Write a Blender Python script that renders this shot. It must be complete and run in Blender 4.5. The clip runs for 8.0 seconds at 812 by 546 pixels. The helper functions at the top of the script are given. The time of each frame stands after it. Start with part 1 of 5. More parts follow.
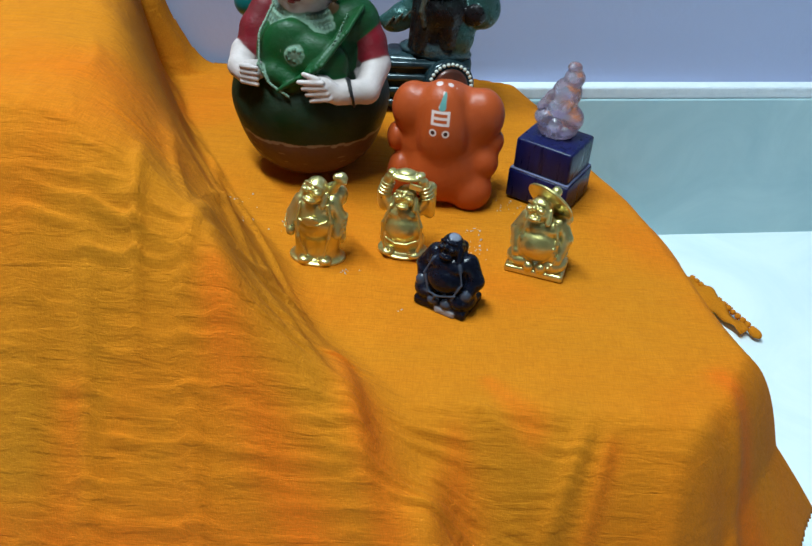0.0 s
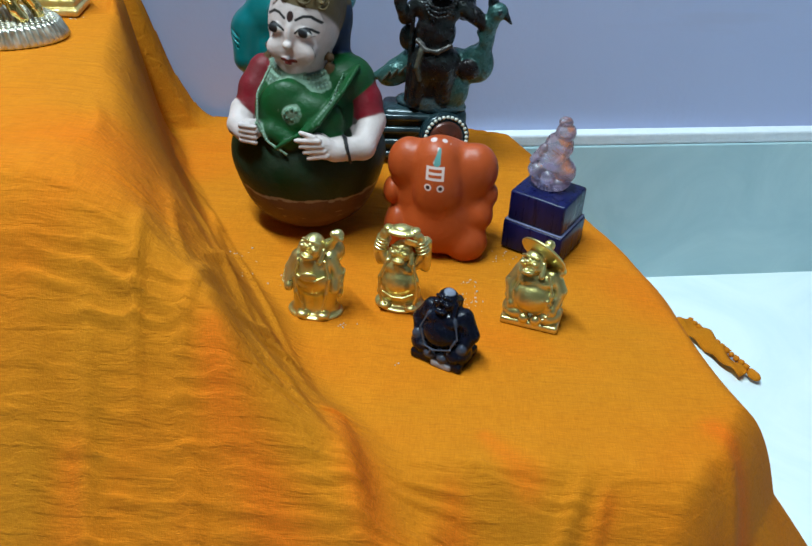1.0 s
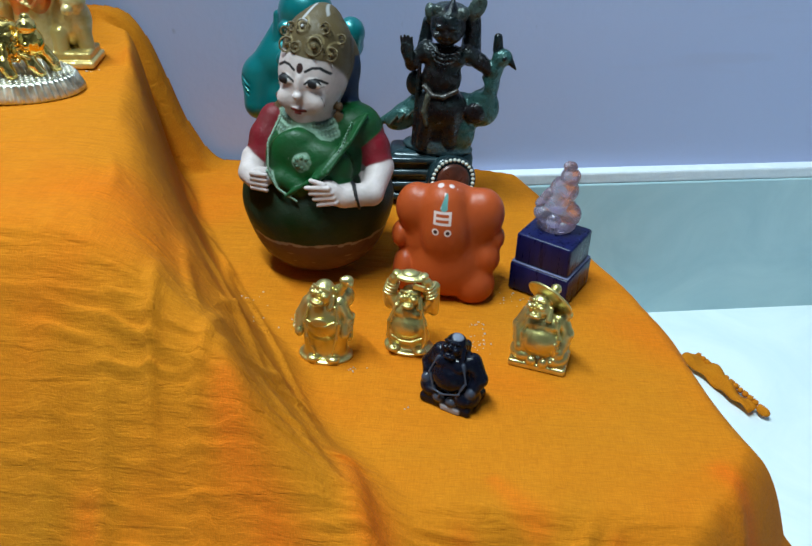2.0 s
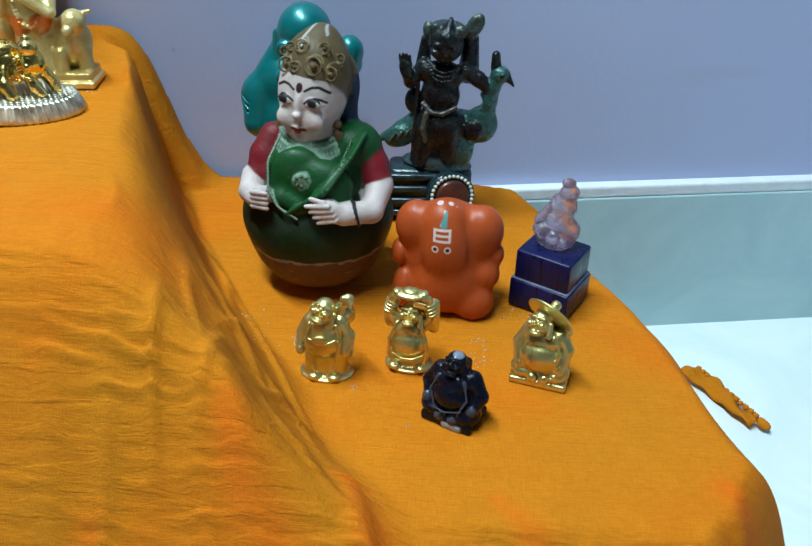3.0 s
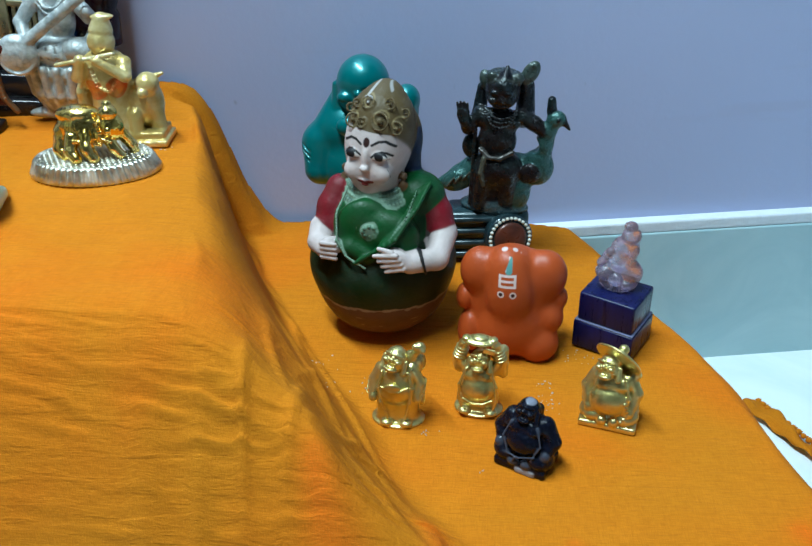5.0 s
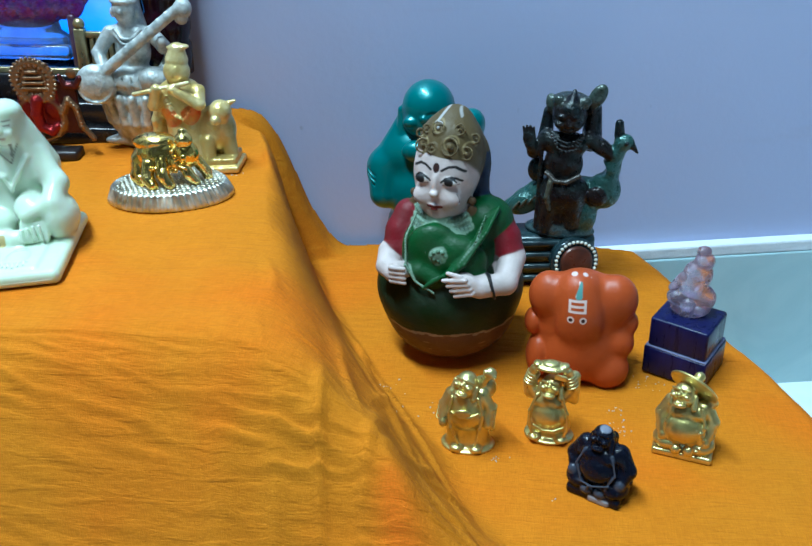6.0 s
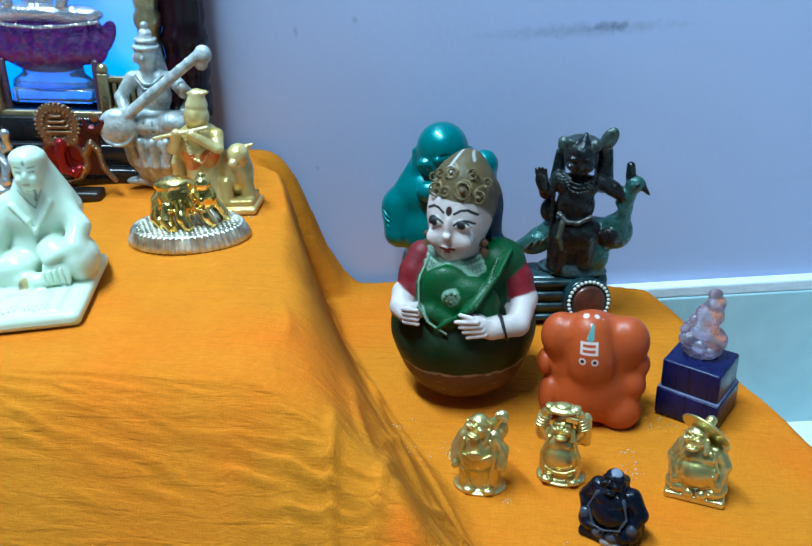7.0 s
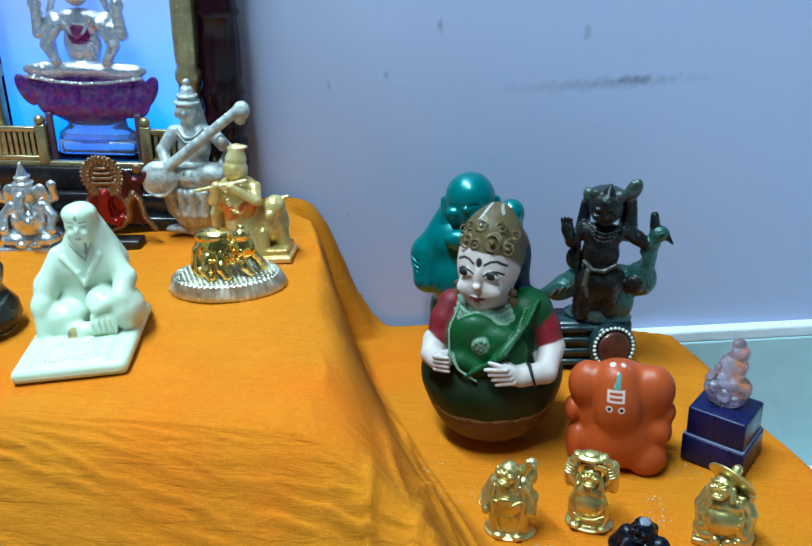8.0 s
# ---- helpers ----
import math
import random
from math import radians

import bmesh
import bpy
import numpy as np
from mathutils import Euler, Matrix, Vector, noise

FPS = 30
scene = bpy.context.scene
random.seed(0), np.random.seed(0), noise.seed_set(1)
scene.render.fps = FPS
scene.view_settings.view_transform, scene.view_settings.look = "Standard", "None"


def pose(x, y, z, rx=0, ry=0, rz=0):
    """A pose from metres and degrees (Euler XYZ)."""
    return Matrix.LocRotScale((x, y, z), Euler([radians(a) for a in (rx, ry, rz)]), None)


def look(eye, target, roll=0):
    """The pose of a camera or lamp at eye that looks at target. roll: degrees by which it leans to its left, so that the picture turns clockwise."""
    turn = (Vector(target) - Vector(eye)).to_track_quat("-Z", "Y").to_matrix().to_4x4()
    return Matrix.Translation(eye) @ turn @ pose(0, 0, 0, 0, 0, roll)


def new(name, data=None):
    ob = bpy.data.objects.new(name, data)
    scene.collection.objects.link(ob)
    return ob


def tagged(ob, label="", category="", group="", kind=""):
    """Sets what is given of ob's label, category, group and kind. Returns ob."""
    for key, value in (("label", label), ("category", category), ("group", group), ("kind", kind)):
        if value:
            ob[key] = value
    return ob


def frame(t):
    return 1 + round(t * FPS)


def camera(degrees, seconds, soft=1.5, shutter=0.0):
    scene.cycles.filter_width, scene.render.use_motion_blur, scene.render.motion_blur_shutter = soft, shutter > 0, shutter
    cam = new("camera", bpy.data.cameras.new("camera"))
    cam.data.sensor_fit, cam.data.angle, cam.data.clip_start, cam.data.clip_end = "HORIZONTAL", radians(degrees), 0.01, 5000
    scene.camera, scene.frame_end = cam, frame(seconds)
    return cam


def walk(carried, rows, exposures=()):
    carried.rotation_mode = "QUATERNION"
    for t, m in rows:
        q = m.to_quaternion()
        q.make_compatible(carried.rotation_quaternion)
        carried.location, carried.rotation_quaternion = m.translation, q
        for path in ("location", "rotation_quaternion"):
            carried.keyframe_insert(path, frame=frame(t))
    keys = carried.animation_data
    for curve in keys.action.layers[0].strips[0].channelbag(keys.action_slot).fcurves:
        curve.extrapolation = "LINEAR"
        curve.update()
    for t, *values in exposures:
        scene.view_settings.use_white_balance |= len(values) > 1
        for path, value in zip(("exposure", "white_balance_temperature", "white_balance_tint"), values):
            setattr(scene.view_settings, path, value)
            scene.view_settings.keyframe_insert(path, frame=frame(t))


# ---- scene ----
cam = camera(52.8, 8.0)
PATH = [
    (0, (0.041, 0.085, 0.295), (0.015, 1.663, -0.934), 3.5),
    (0.5, (0.043, 0.086, 0.302), (0.004, 1.688, -0.894), 3.0),
    (1, (0.045, 0.086, 0.309), (0.003, 1.713, -0.854), 2.5),
    (1.5, (0.045, 0.085, 0.317), (-0.013, 1.734, -0.813), 1.9),
    (3, (0.044, 0.086, 0.326), (-0.022, 1.765, -0.759), 1.2),
    (3.5, (0.043, 0.085, 0.329), (-0.022, 1.77, -0.747), 1.0),
    (4, (0.039, 0.085, 0.333), (-0.037, 1.774, -0.735), 0.5),
    (4.5, (0.033, 0.083, 0.341), (-0.07, 1.781, -0.711), -0.4),
    (6, (0.009, 0.082, 0.349), (-0.257, 1.799, -0.642), -3.3),
    (6.5, (0.012, 0.082, 0.354), (-0.284, 1.814, -0.6), -3.6),
    (7, (0.012, 0.08, 0.36), (-0.295, 1.825, -0.568), -3.7),
    (7.5, (0.008, 0.074, 0.371), (-0.315, 1.831, -0.528), -3.8),
    (8, (0.006, 0.068, 0.38), (-0.346, 1.84, -0.478), -4.1),
]
walk(cam, [(t, look(eye, target, roll)) for t, eye, target, roll in PATH], exposures=[(0.0, 0.0, 6350, 10), (4.0, -0.03, 6250, 8), (6.0, 0.08, 5600, 4), (7.0, 0.24, 5350, 2), (8.0, 0.18, 5750, 1)])

# ---- world, light, exposure ----
FLOOR = -0.189
world = bpy.data.worlds.new("room_dark")
scene.world = world
world.use_nodes = True
world.node_tree.nodes["Background"].inputs[0].default_value = (0.55, 0.6, 0.75, 1)
world.node_tree.nodes["Background"].inputs[1].default_value = 0.0


def tube_lamp(name, power, size, m, colour):
    data = bpy.data.lights.new(name, "AREA")
    data.shape, data.size, data.size_y = "RECTANGLE", size[0], size[1]
    data.energy, data.color = power, colour
    ob = new(name, data)
    ob.matrix_world = m
    return ob


LAMP_AT = (-0.42, 0.20, 1.90)
tube_lamp("tube_lamp", 62, (1.2, 0.10), look(LAMP_AT, (0.0, 0.5, 0.0)), (0.77, 0.96, 1.0))


# ---- materials ----
class Nodes:
    """A small builder for node materials."""

    def __init__(self, name, rough=0.6, metal=0.0, **more):
        self.mat = bpy.data.materials.new(name)
        self.mat.use_nodes = True
        self.tree = self.mat.node_tree
        self.bsdf = self.tree.nodes["Principled BSDF"]
        self.bsdf.inputs["Roughness"].default_value = rough
        self.bsdf.inputs["Metallic"].default_value = metal
        for key, value in more.items():
            self.bsdf.inputs[key.replace("_", " ")].default_value = value
        self.where = self.tree.nodes.new("ShaderNodeTexCoord").outputs["Object"]

    def put(self, value, socket):
        if isinstance(value, bpy.types.NodeSocket):
            self.tree.links.new(value, socket)
        else:
            socket.default_value = value

    def scaled(self, x, y, z, turn=0.0):
        n = self.tree.nodes.new("ShaderNodeMapping")
        n.inputs["Scale"].default_value = (x, y, z)
        n.inputs["Rotation"].default_value = (0, 0, turn)
        self.tree.links.new(self.where, n.inputs["Vector"])
        return n.outputs[0]

    def noise(self, scale, detail=4.0, rough=0.55, vector=None, distort=0.0):
        n = self.tree.nodes.new("ShaderNodeTexNoise")
        n.inputs["Scale"].default_value, n.inputs["Detail"].default_value = scale, detail
        n.inputs["Roughness"].default_value, n.inputs["Distortion"].default_value = rough, distort
        self.tree.links.new(vector or self.where, n.inputs["Vector"])
        return n.outputs["Fac"]

    def voronoi(self, scale, vector=None, feature="F1"):
        n = self.tree.nodes.new("ShaderNodeTexVoronoi")
        n.feature = feature
        n.inputs["Scale"].default_value = scale
        self.tree.links.new(vector or self.where, n.inputs["Vector"])
        return n.outputs["Distance"]

    def ramp(self, fac, *stops):
        n = self.tree.nodes.new("ShaderNodeValToRGB")
        while len(n.color_ramp.elements) < len(stops):
            n.color_ramp.elements.new(0.5)
        for e, (at, colour) in zip(n.color_ramp.elements, stops):
            e.position, e.color = at, (*colour, 1) if len(colour) == 3 else colour
        self.tree.links.new(fac, n.inputs[0])
        return n.outputs[0]

    def level(self, fac, lo, hi, a=0.0, b=1.0):
        n = self.tree.nodes.new("ShaderNodeMapRange")
        for key, value in (("From Min", lo), ("From Max", hi), ("To Min", a), ("To Max", b)):
            n.inputs[key].default_value = value
        self.tree.links.new(fac, n.inputs["Value"])
        return n.outputs[0]

    def mix(self, fac, a, b, kind="MIX"):
        n = self.tree.nodes.new("ShaderNodeMix")
        n.data_type, n.blend_type = "RGBA", kind
        for value, key in ((fac, 0), (a, 6), (b, 7)):
            if isinstance(value, tuple):
                value = (*value, 1)
            self.put(value, n.inputs[key])
        return n.outputs[2]

    def spot(self, cx, cz, rx, rz):
        """A soft-edged stain on an upright wall."""
        m = self.tree.nodes.new("ShaderNodeMapping")
        m.inputs["Location"].default_value = (-cx / rx, 0, -cz / rz)
        m.inputs["Scale"].default_value = (1 / rx, 0, 1 / rz)
        self.tree.links.new(self.where, m.inputs["Vector"])
        length = self.tree.nodes.new("ShaderNodeVectorMath")
        length.operation = "LENGTH"
        self.tree.links.new(m.outputs[0], length.inputs[0])
        ragged = self.tree.nodes.new("ShaderNodeMath")
        ragged.operation = "ADD"
        self.tree.links.new(length.outputs["Value"], ragged.inputs[0])
        self.tree.links.new(self.level(self.noise(150, 3), 0.2, 0.8, -0.5, 0.5), ragged.inputs[1])
        return self.level(ragged.outputs[0], 0.1, 1.1, 1.0, 0.0)

    def colour(self, value):
        if isinstance(value, tuple):
            value = (*value, 1)
        self.put(value, self.bsdf.inputs["Base Color"])
        return self

    def rough(self, value):
        self.put(value, self.bsdf.inputs["Roughness"])
        return self

    def bump(self, *heights):
        last = None
        for fac, metres in heights:
            n = self.tree.nodes.new("ShaderNodeBump")
            n.inputs["Strength"].default_value = 1.0
            n.inputs["Distance"].default_value = metres
            self.tree.links.new(fac, n.inputs["Height"])
            if last:
                self.tree.links.new(last, n.inputs["Normal"])
            last = n.outputs[0]
        self.tree.links.new(last, self.bsdf.inputs["Normal"])
        return self


def wall_paint():
    n = Nodes("lavender_wall_paint", 0.55)
    broad, fine = n.noise(3.0, 5), n.noise(140, 3)
    smear = n.noise(5.0, 4, vector=n.scaled(1.0, 1.0, 9.0))
    base = n.mix(broad, (0.41, 0.455, 0.69), (0.48, 0.525, 0.75))
    base = n.mix(n.level(smear, 0.62, 0.8, 0, 0.35), base, (0.40, 0.40, 0.56))
    specks = n.level(n.noise(46, 2, 0.5, n.scaled(1, 1, 0.6)), 0.75, 0.80)
    base = n.mix(n.level(specks, 0, 1, 0, 0.6), base, (0.20, 0.22, 0.33))
    for cx, cz, rx, rz, dark in ((0.072, 0.418, 0.018, 0.0045, 0.75), (0.050, 0.417, 0.085, 0.006, 0.35), (-0.088, 0.473, 0.003, 0.007, 0.5), (-0.136, 0.436, 0.003, 0.004, 0.6), (-0.185, 0.430, 0.002, 0.005, 0.4)):
        base = n.mix(n.level(n.spot(cx, cz, rx, rz), 0.0, 1.0, 0.0, dark), base, (0.13, 0.15, 0.25))
    n.colour(base).bump((broad, 0.0004), (fine, 0.0003))
    return n.mat


def floor_marble():
    n = Nodes("white_floor_tile", 0.22)
    veins = n.noise(6, 6, 0.6, distort=1.2)
    n.colour(n.mix(n.level(veins, 0.4, 0.7), (0.78, 0.86, 0.88), (0.66, 0.77, 0.81))).bump((n.noise(60, 3), 0.0002))
    return n.mat


def skirting_marble():
    n = Nodes("pale_green_marble", 0.28)
    veins = n.noise(9, 6, 0.65, distort=1.5)
    cloud = n.noise(3, 3)
    base = n.mix(n.level(veins, 0.35, 0.7), (0.40, 0.57, 0.62), (0.52, 0.68, 0.71))
    n.colour(n.mix(n.level(cloud, 0.4, 0.7, 0, 0.5), base, (0.36, 0.55, 0.61))).bump((n.noise(80, 3), 0.0002))
    return n.mat


def cloth_cotton():
    n = Nodes("orange_cotton", 0.9, Specular_IOR_Level=0.15)
    weft = n.noise(1.0, 2, 0.6, n.scaled(160, 1900, 900))
    warp = n.noise(1.0, 2, 0.6, n.scaled(1900, 160, 500))
    slub = n.noise(1.0, 3, 0.65, n.scaled(26, 620, 320, 0.06), 0.3)
    patch, faded = n.noise(6, 3, 0.5, distort=0.6), n.noise(34, 3)
    base = n.ramp(patch, (0.34, (0.56, 0.200, 0.007)), (0.50, (0.61, 0.194, 0.006)), (0.70, (0.69, 0.165, 0.004)))
    base = n.mix(n.level(faded, 0.5, 0.75, 0, 0.35), base, (0.72, 0.250, 0.010))
    # orange glow of light along the hanging folds, put into the cloth colour
    fold_glow = n.tree.nodes.new("ShaderNodeAttribute")
    fold_glow.attribute_name = "fold_glow"
    base = n.mix(n.level(fold_glow.outputs["Fac"], 0.0, 1.0, 0.0, 0.9), base, (0.86, 0.135, 0.005))
    base = n.mix(n.level(slub, 0.50, 0.80, 0, 0.14), base, (0.36, 0.098, 0.002))
    base = n.mix(n.level(weft, 0.35, 0.75, 0, 0.42), base, (0.33, 0.085, 0.001))
    base = n.mix(n.level(warp, 0.35, 0.75, 0, 0.36), base, (0.36, 0.095, 0.001))
    crinkle = n.noise(1.0, 4, 0.6, n.scaled(30, 130, 75, 0.1), 0.8)
    ridge = n.level(n.noise(1.0, 3, 0.5, n.scaled(20, 170, 110, 0.14), 0.5), 0.47, 0.60)
    n.colour(base).bump((ridge, 0.0003), (crinkle, 0.0007), (slub, 0.00012), (weft, 0.00026), (warp, 0.00026))
    return n.mat


# for the unseen walls and ceiling: dark grey, so that little light bounces back
def dark_room_plaster():
    n = Nodes("dark_room_paint", 0.8)
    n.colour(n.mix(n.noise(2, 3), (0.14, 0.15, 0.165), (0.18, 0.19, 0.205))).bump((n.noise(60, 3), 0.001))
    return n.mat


WALL, TILE, MARBLE, COTTON, ROOM = wall_paint(), floor_marble(), skirting_marble(), cloth_cotton(), dark_room_plaster()


# ---- mesh helpers ----
def mesh_object(name, bm, materials, smooth=True, parent=None):
    data = bpy.data.meshes.new(name)
    bmesh.ops.recalc_face_normals(bm, faces=bm.faces[:])
    bm.to_mesh(data)
    bm.free()
    for m in materials if isinstance(materials, (list, tuple)) else [materials]:
        data.materials.append(m)
    if smooth:
        data.shade_smooth()
    ob = new(name, data)
    if parent:
        ob.parent = parent
    return ob


def part(name, bm, material, parent, label="", smooth=True):
    ob = mesh_object(name, bm, material, smooth, parent)
    return tagged(ob, label) if label else ob


def add_box(bm, centre, size, bevel=0.0, m=None, mat=0, segments=2):
    made = bmesh.ops.create_cube(bm, size=1.0)["verts"]
    for v in made:
        v.co = Vector((v.co.x * size[0] + centre[0], v.co.y * size[1] + centre[1], v.co.z * size[2] + centre[2]))
        if m:
            v.co = m @ v.co
    faces = list({f for v in made for f in v.link_faces})
    for f in faces:
        f.material_index = mat
    if bevel:
        edges = list({e for f in faces for e in f.edges})
        bmesh.ops.bevel(bm, geom=edges, offset=bevel, segments=segments, affect="EDGES", profile=0.5, material=mat)


def add_lathe(bm, profile, centre=(0, 0, 0), steps=32, mat=0, squash=(1, 1), ripple=None):
    """Turns (radius, height) pairs round the z axis; ripple(angle, radius, height) scales the radius."""
    rings = []
    for r, h in profile:
        ring = []
        for i in range(steps):
            a = 2 * math.pi * i / steps
            k = ripple(a, r, h) if ripple else 1.0
            ring.append(bm.verts.new((centre[0] + r * k * math.cos(a) * squash[0], centre[1] + r * k * math.sin(a) * squash[1], centre[2] + h)))
        rings.append(ring)
    for a, b in zip(rings, rings[1:]):
        for i in range(steps):
            bm.faces.new((a[i], a[(i + 1) % steps], b[(i + 1) % steps], b[i])).material_index = mat
    for ring in (rings[0], rings[-1]):
        bm.faces.new(ring).material_index = mat


def grain(x, y, seed):
    """Smooth value noise over arrays, about -1 to 1."""
    rng = np.random.default_rng(seed)
    table = rng.uniform(-1, 1, (256, 256))
    ix, iy = np.floor(x).astype(int), np.floor(y).astype(int)
    fx, fy = x - ix, y - iy
    fx, fy = fx * fx * (3 - 2 * fx), fy * fy * (3 - 2 * fy)
    a, b = table[ix % 256, iy % 256], table[(ix + 1) % 256, iy % 256]
    c, d = table[ix % 256, (iy + 1) % 256], table[(ix + 1) % 256, (iy + 1) % 256]
    return (a * (1 - fx) + b * fx) * (1 - fy) + (c * (1 - fx) + d * fx) * fy


def smin(a, b, k):
    h = np.maximum(k - np.abs(a - b), 0) / k
    return np.minimum(a, b) - h * h * k / 4


def smax(a, b, k):
    return -smin(-a, -b, k)


# ---- the room ----
WALL_Y, WALL_SLOPE = 0.770, 0.16
wall_turn = math.degrees(math.atan(WALL_SLOPE))
WALL_POSE = pose(0, WALL_Y, -0.200, 0, 0, wall_turn)


def slab(name, centre, size, material, label, m=None, bevel=0.0):
    bm = bmesh.new()
    add_box(bm, centre, size, bevel)
    ob = mesh_object(name, bm, material, smooth=False)
    if m:
        ob.matrix_world = m
    return tagged(ob, label, name.split("_")[0], kind="structure")


slab("floor", (0, 0, -0.05), (4.4, 4.6, 0.1), TILE, "glossy white marble tile floor", pose(0, -0.6, FLOOR))
slab("wall_back", (0, 0.06, 1.2), (4.4, 0.12, 2.4), WALL, "lavender painted wall with faint dark smudges", WALL_POSE)
# unseen walls and ceiling that close the room, darkened to cut the fill light
slab("wall_left", (-0.06, 0, 1.2), (0.12, 4.0, 2.4), ROOM, "unseen dark grey side wall", pose(-1.85, -1.2, FLOOR))
slab("wall_right", (0.06, 0, 1.2), (0.12, 4.6, 2.4), ROOM, "unseen dark grey side wall", pose(1.7, -1.0, FLOOR))
slab("wall_front", (0, -0.06, 1.2), (4.4, 0.12, 2.4), ROOM, "unseen dark grey wall opposite", pose(0, -2.4, FLOOR))
slab("ceiling", (0, 0, 0.05), (4.4, 4.6, 0.1), ROOM, "unseen dark grey ceiling", pose(0, -0.6, FLOOR + 2.4))


def skirting():
    bm = bmesh.new()
    add_box(bm, (0, -0.007, 0.083), (4.2, 0.014, 0.166), 0.0015)
    ob = tagged(mesh_object("baseboard", bm, MARBLE, smooth=False), "pale green marble skirting board with a white top edge", "skirting", kind="structure")
    ob.matrix_world = WALL_POSE
    bm = bmesh.new()
    add_box(bm, (0, -0.0065, 0.172), (4.2, 0.013, 0.012), 0.002)
    part("trim", bm, CEMENT, ob, "white cement joint", smooth=False)
    return ob


def cement():
    n = Nodes("white_cement", 0.7)
    n.colour(n.mix(n.noise(70, 4), (0.62, 0.68, 0.76), (0.80, 0.84, 0.88))).bump((n.noise(160, 4), 0.001))
    return n.mat


CEMENT = cement()
skirting()


# ---- the cloth over the two tiers ----
def cloth_height(x, y):
    """The height of the draped cloth over a place of the plan, before its hem."""
    shift = 0.004 * grain(y * 17, x * 9, 3)
    # lower tier
    right = 0.2275 - 0.30 * (y - 0.42) + 0.008 * np.exp(-((y - 0.525) / 0.032) ** 2) - 0.004 * np.clip((y - 0.56) / 0.04, 0, 1) - 1.5 * np.maximum(y - 0.68, 0) ** 1.8 - 5.0 * np.maximum(y - 0.735, 0) - 0.9 * np.maximum(0.415 - y, 0) + shift
    front = 0.352 + 0.006 * grain(x * 11, y * 3, 4)
    slack = 0.014
    d_right = np.hypot(np.maximum(x - right + slack, 0), slack) - slack
    d_front = np.hypot(np.maximum(front - y + slack, 0), slack) - slack
    low = smin(-2.9 * d_right + 1.5 * np.maximum(d_right - 0.030, 0), -2.5 * d_front, 0.07) + 0.0160
    # upper tier
    right = -0.107 - 0.33 * (y - 0.41) - 0.9 * np.maximum(y - 0.69, 0) + shift * np.clip((0.70 - y) / 0.05, 0, 1)
    front = 0.394 + 0.005 * grain(x * 13, y * 5, 5)
    reach = np.clip(0.056 - 0.20 * (y - 0.47), 0.022, 0.080)
    d_right = np.maximum(x - right, 0)
    d_front = np.hypot(np.maximum(front - y + 0.02, 0), 0.02) - 0.02
    side = 0.157 * np.exp(-(d_right / reach) ** 2.0) - 0.029 - 1.3 * np.maximum(d_right - 1.39 * reach, 0)
    slope = 0.150 / (1.43 * reach)
    tent = smin(np.full_like(x, 0.128), 0.128 - slope * (x - right - 0.004), 0.050)
    near = np.clip((0.54 - y) / 0.10, 0, 1)
    side = side + (tent - side) * near * near * (3 - 2 * near)
    face = 0.128 - 1.85 * d_front
    high = smin(side, face, 0.03) + 0.0070
    # the end of the cloth, bunched up against the wall behind the upper tier
    off_wall = 0.770 + 0.16 * x - y
    bunch = 0.137 * 0.5 * (1 - np.tanh((x + 0.181 + 0.003 * grain(x * 40, y * 30, 6)) / 0.020))
    bunch = bunch * np.exp(-(np.maximum(off_wall - 0.020, 0) / 0.020) ** 2) - 0.30 * np.clip((off_wall - 0.03) / 0.06, 0, 1) - 1.2 * np.maximum(x + 0.165, 0)
    high = smax(high, bunch, 0.010)
    return smax(high, low, 0.028 + 0.45 * np.clip(0.395 - y, 0, 0.16))


FOLDS = (
    (-0.066, 0.420, -0.020, 0.300, 0.010, 0.008), (-0.050, 0.440, -0.005, 0.385, 0.004, 0.005),
    (0.000, 0.385, 0.030, 0.300, 0.007, 0.007), (0.134, 0.366, 0.105, 0.310, 0.005, 0.007),
    (0.055, 0.376, 0.095, 0.352, 0.004, 0.004), (0.070, 0.384, 0.125, 0.374, 0.003, 0.003),
    (-0.087, 0.410, -0.078, 0.340, 0.003, 0.004), (-0.075, 0.470, -0.038, 0.405, 0.003, 0.005),
    (-0.120, 0.560, -0.060, 0.440, 0.003, 0.005), (-0.190, 0.660, -0.150, 0.590, 0.004, 0.003),
    (0.205, 0.388, 0.235, 0.330, 0.008, 0.010), (-0.110, 0.520, -0.075, 0.470, 0.003, 0.004),
    (-0.040, 0.395, 0.010, 0.345, 0.004, 0.005), (-0.300, 0.300, -0.080, 0.280, 0.006, 0.006),
    (-0.062, 0.420, -0.058, 0.385, 0.003, 0.004), (-0.058, 0.390, -0.060, 0.345, 0.003, 0.003), (-0.085, 0.400, -0.080, 0.340, 0.003, 0.0018),
    (-0.068, 0.425, -0.057, 0.475, 0.0025, 0.004), (-0.052, 0.376, -0.030, 0.430, 0.0025, 0.004), (-0.044, 0.398, -0.012, 0.411, 0.0022, 0.004),
    (-0.105, 0.575, -0.084, 0.520, 0.0025, 0.004), (0.142, 0.362, 0.129, 0.318, 0.004, 0.006),
    (-0.135, 0.400, -0.120, 0.230, 0.009, 0.006), (-0.105, 0.390, -0.098, 0.260, 0.005, 0.005), (-0.170, 0.340, -0.165, 0.200, 0.010, 0.007),
    (-0.062, 0.380, -0.040, 0.250, 0.006, 0.006), (0.060, 0.345, 0.050, 0.260, 0.010, 0.008), (0.175, 0.350, 0.170, 0.260, 0.010, 0.009),
)


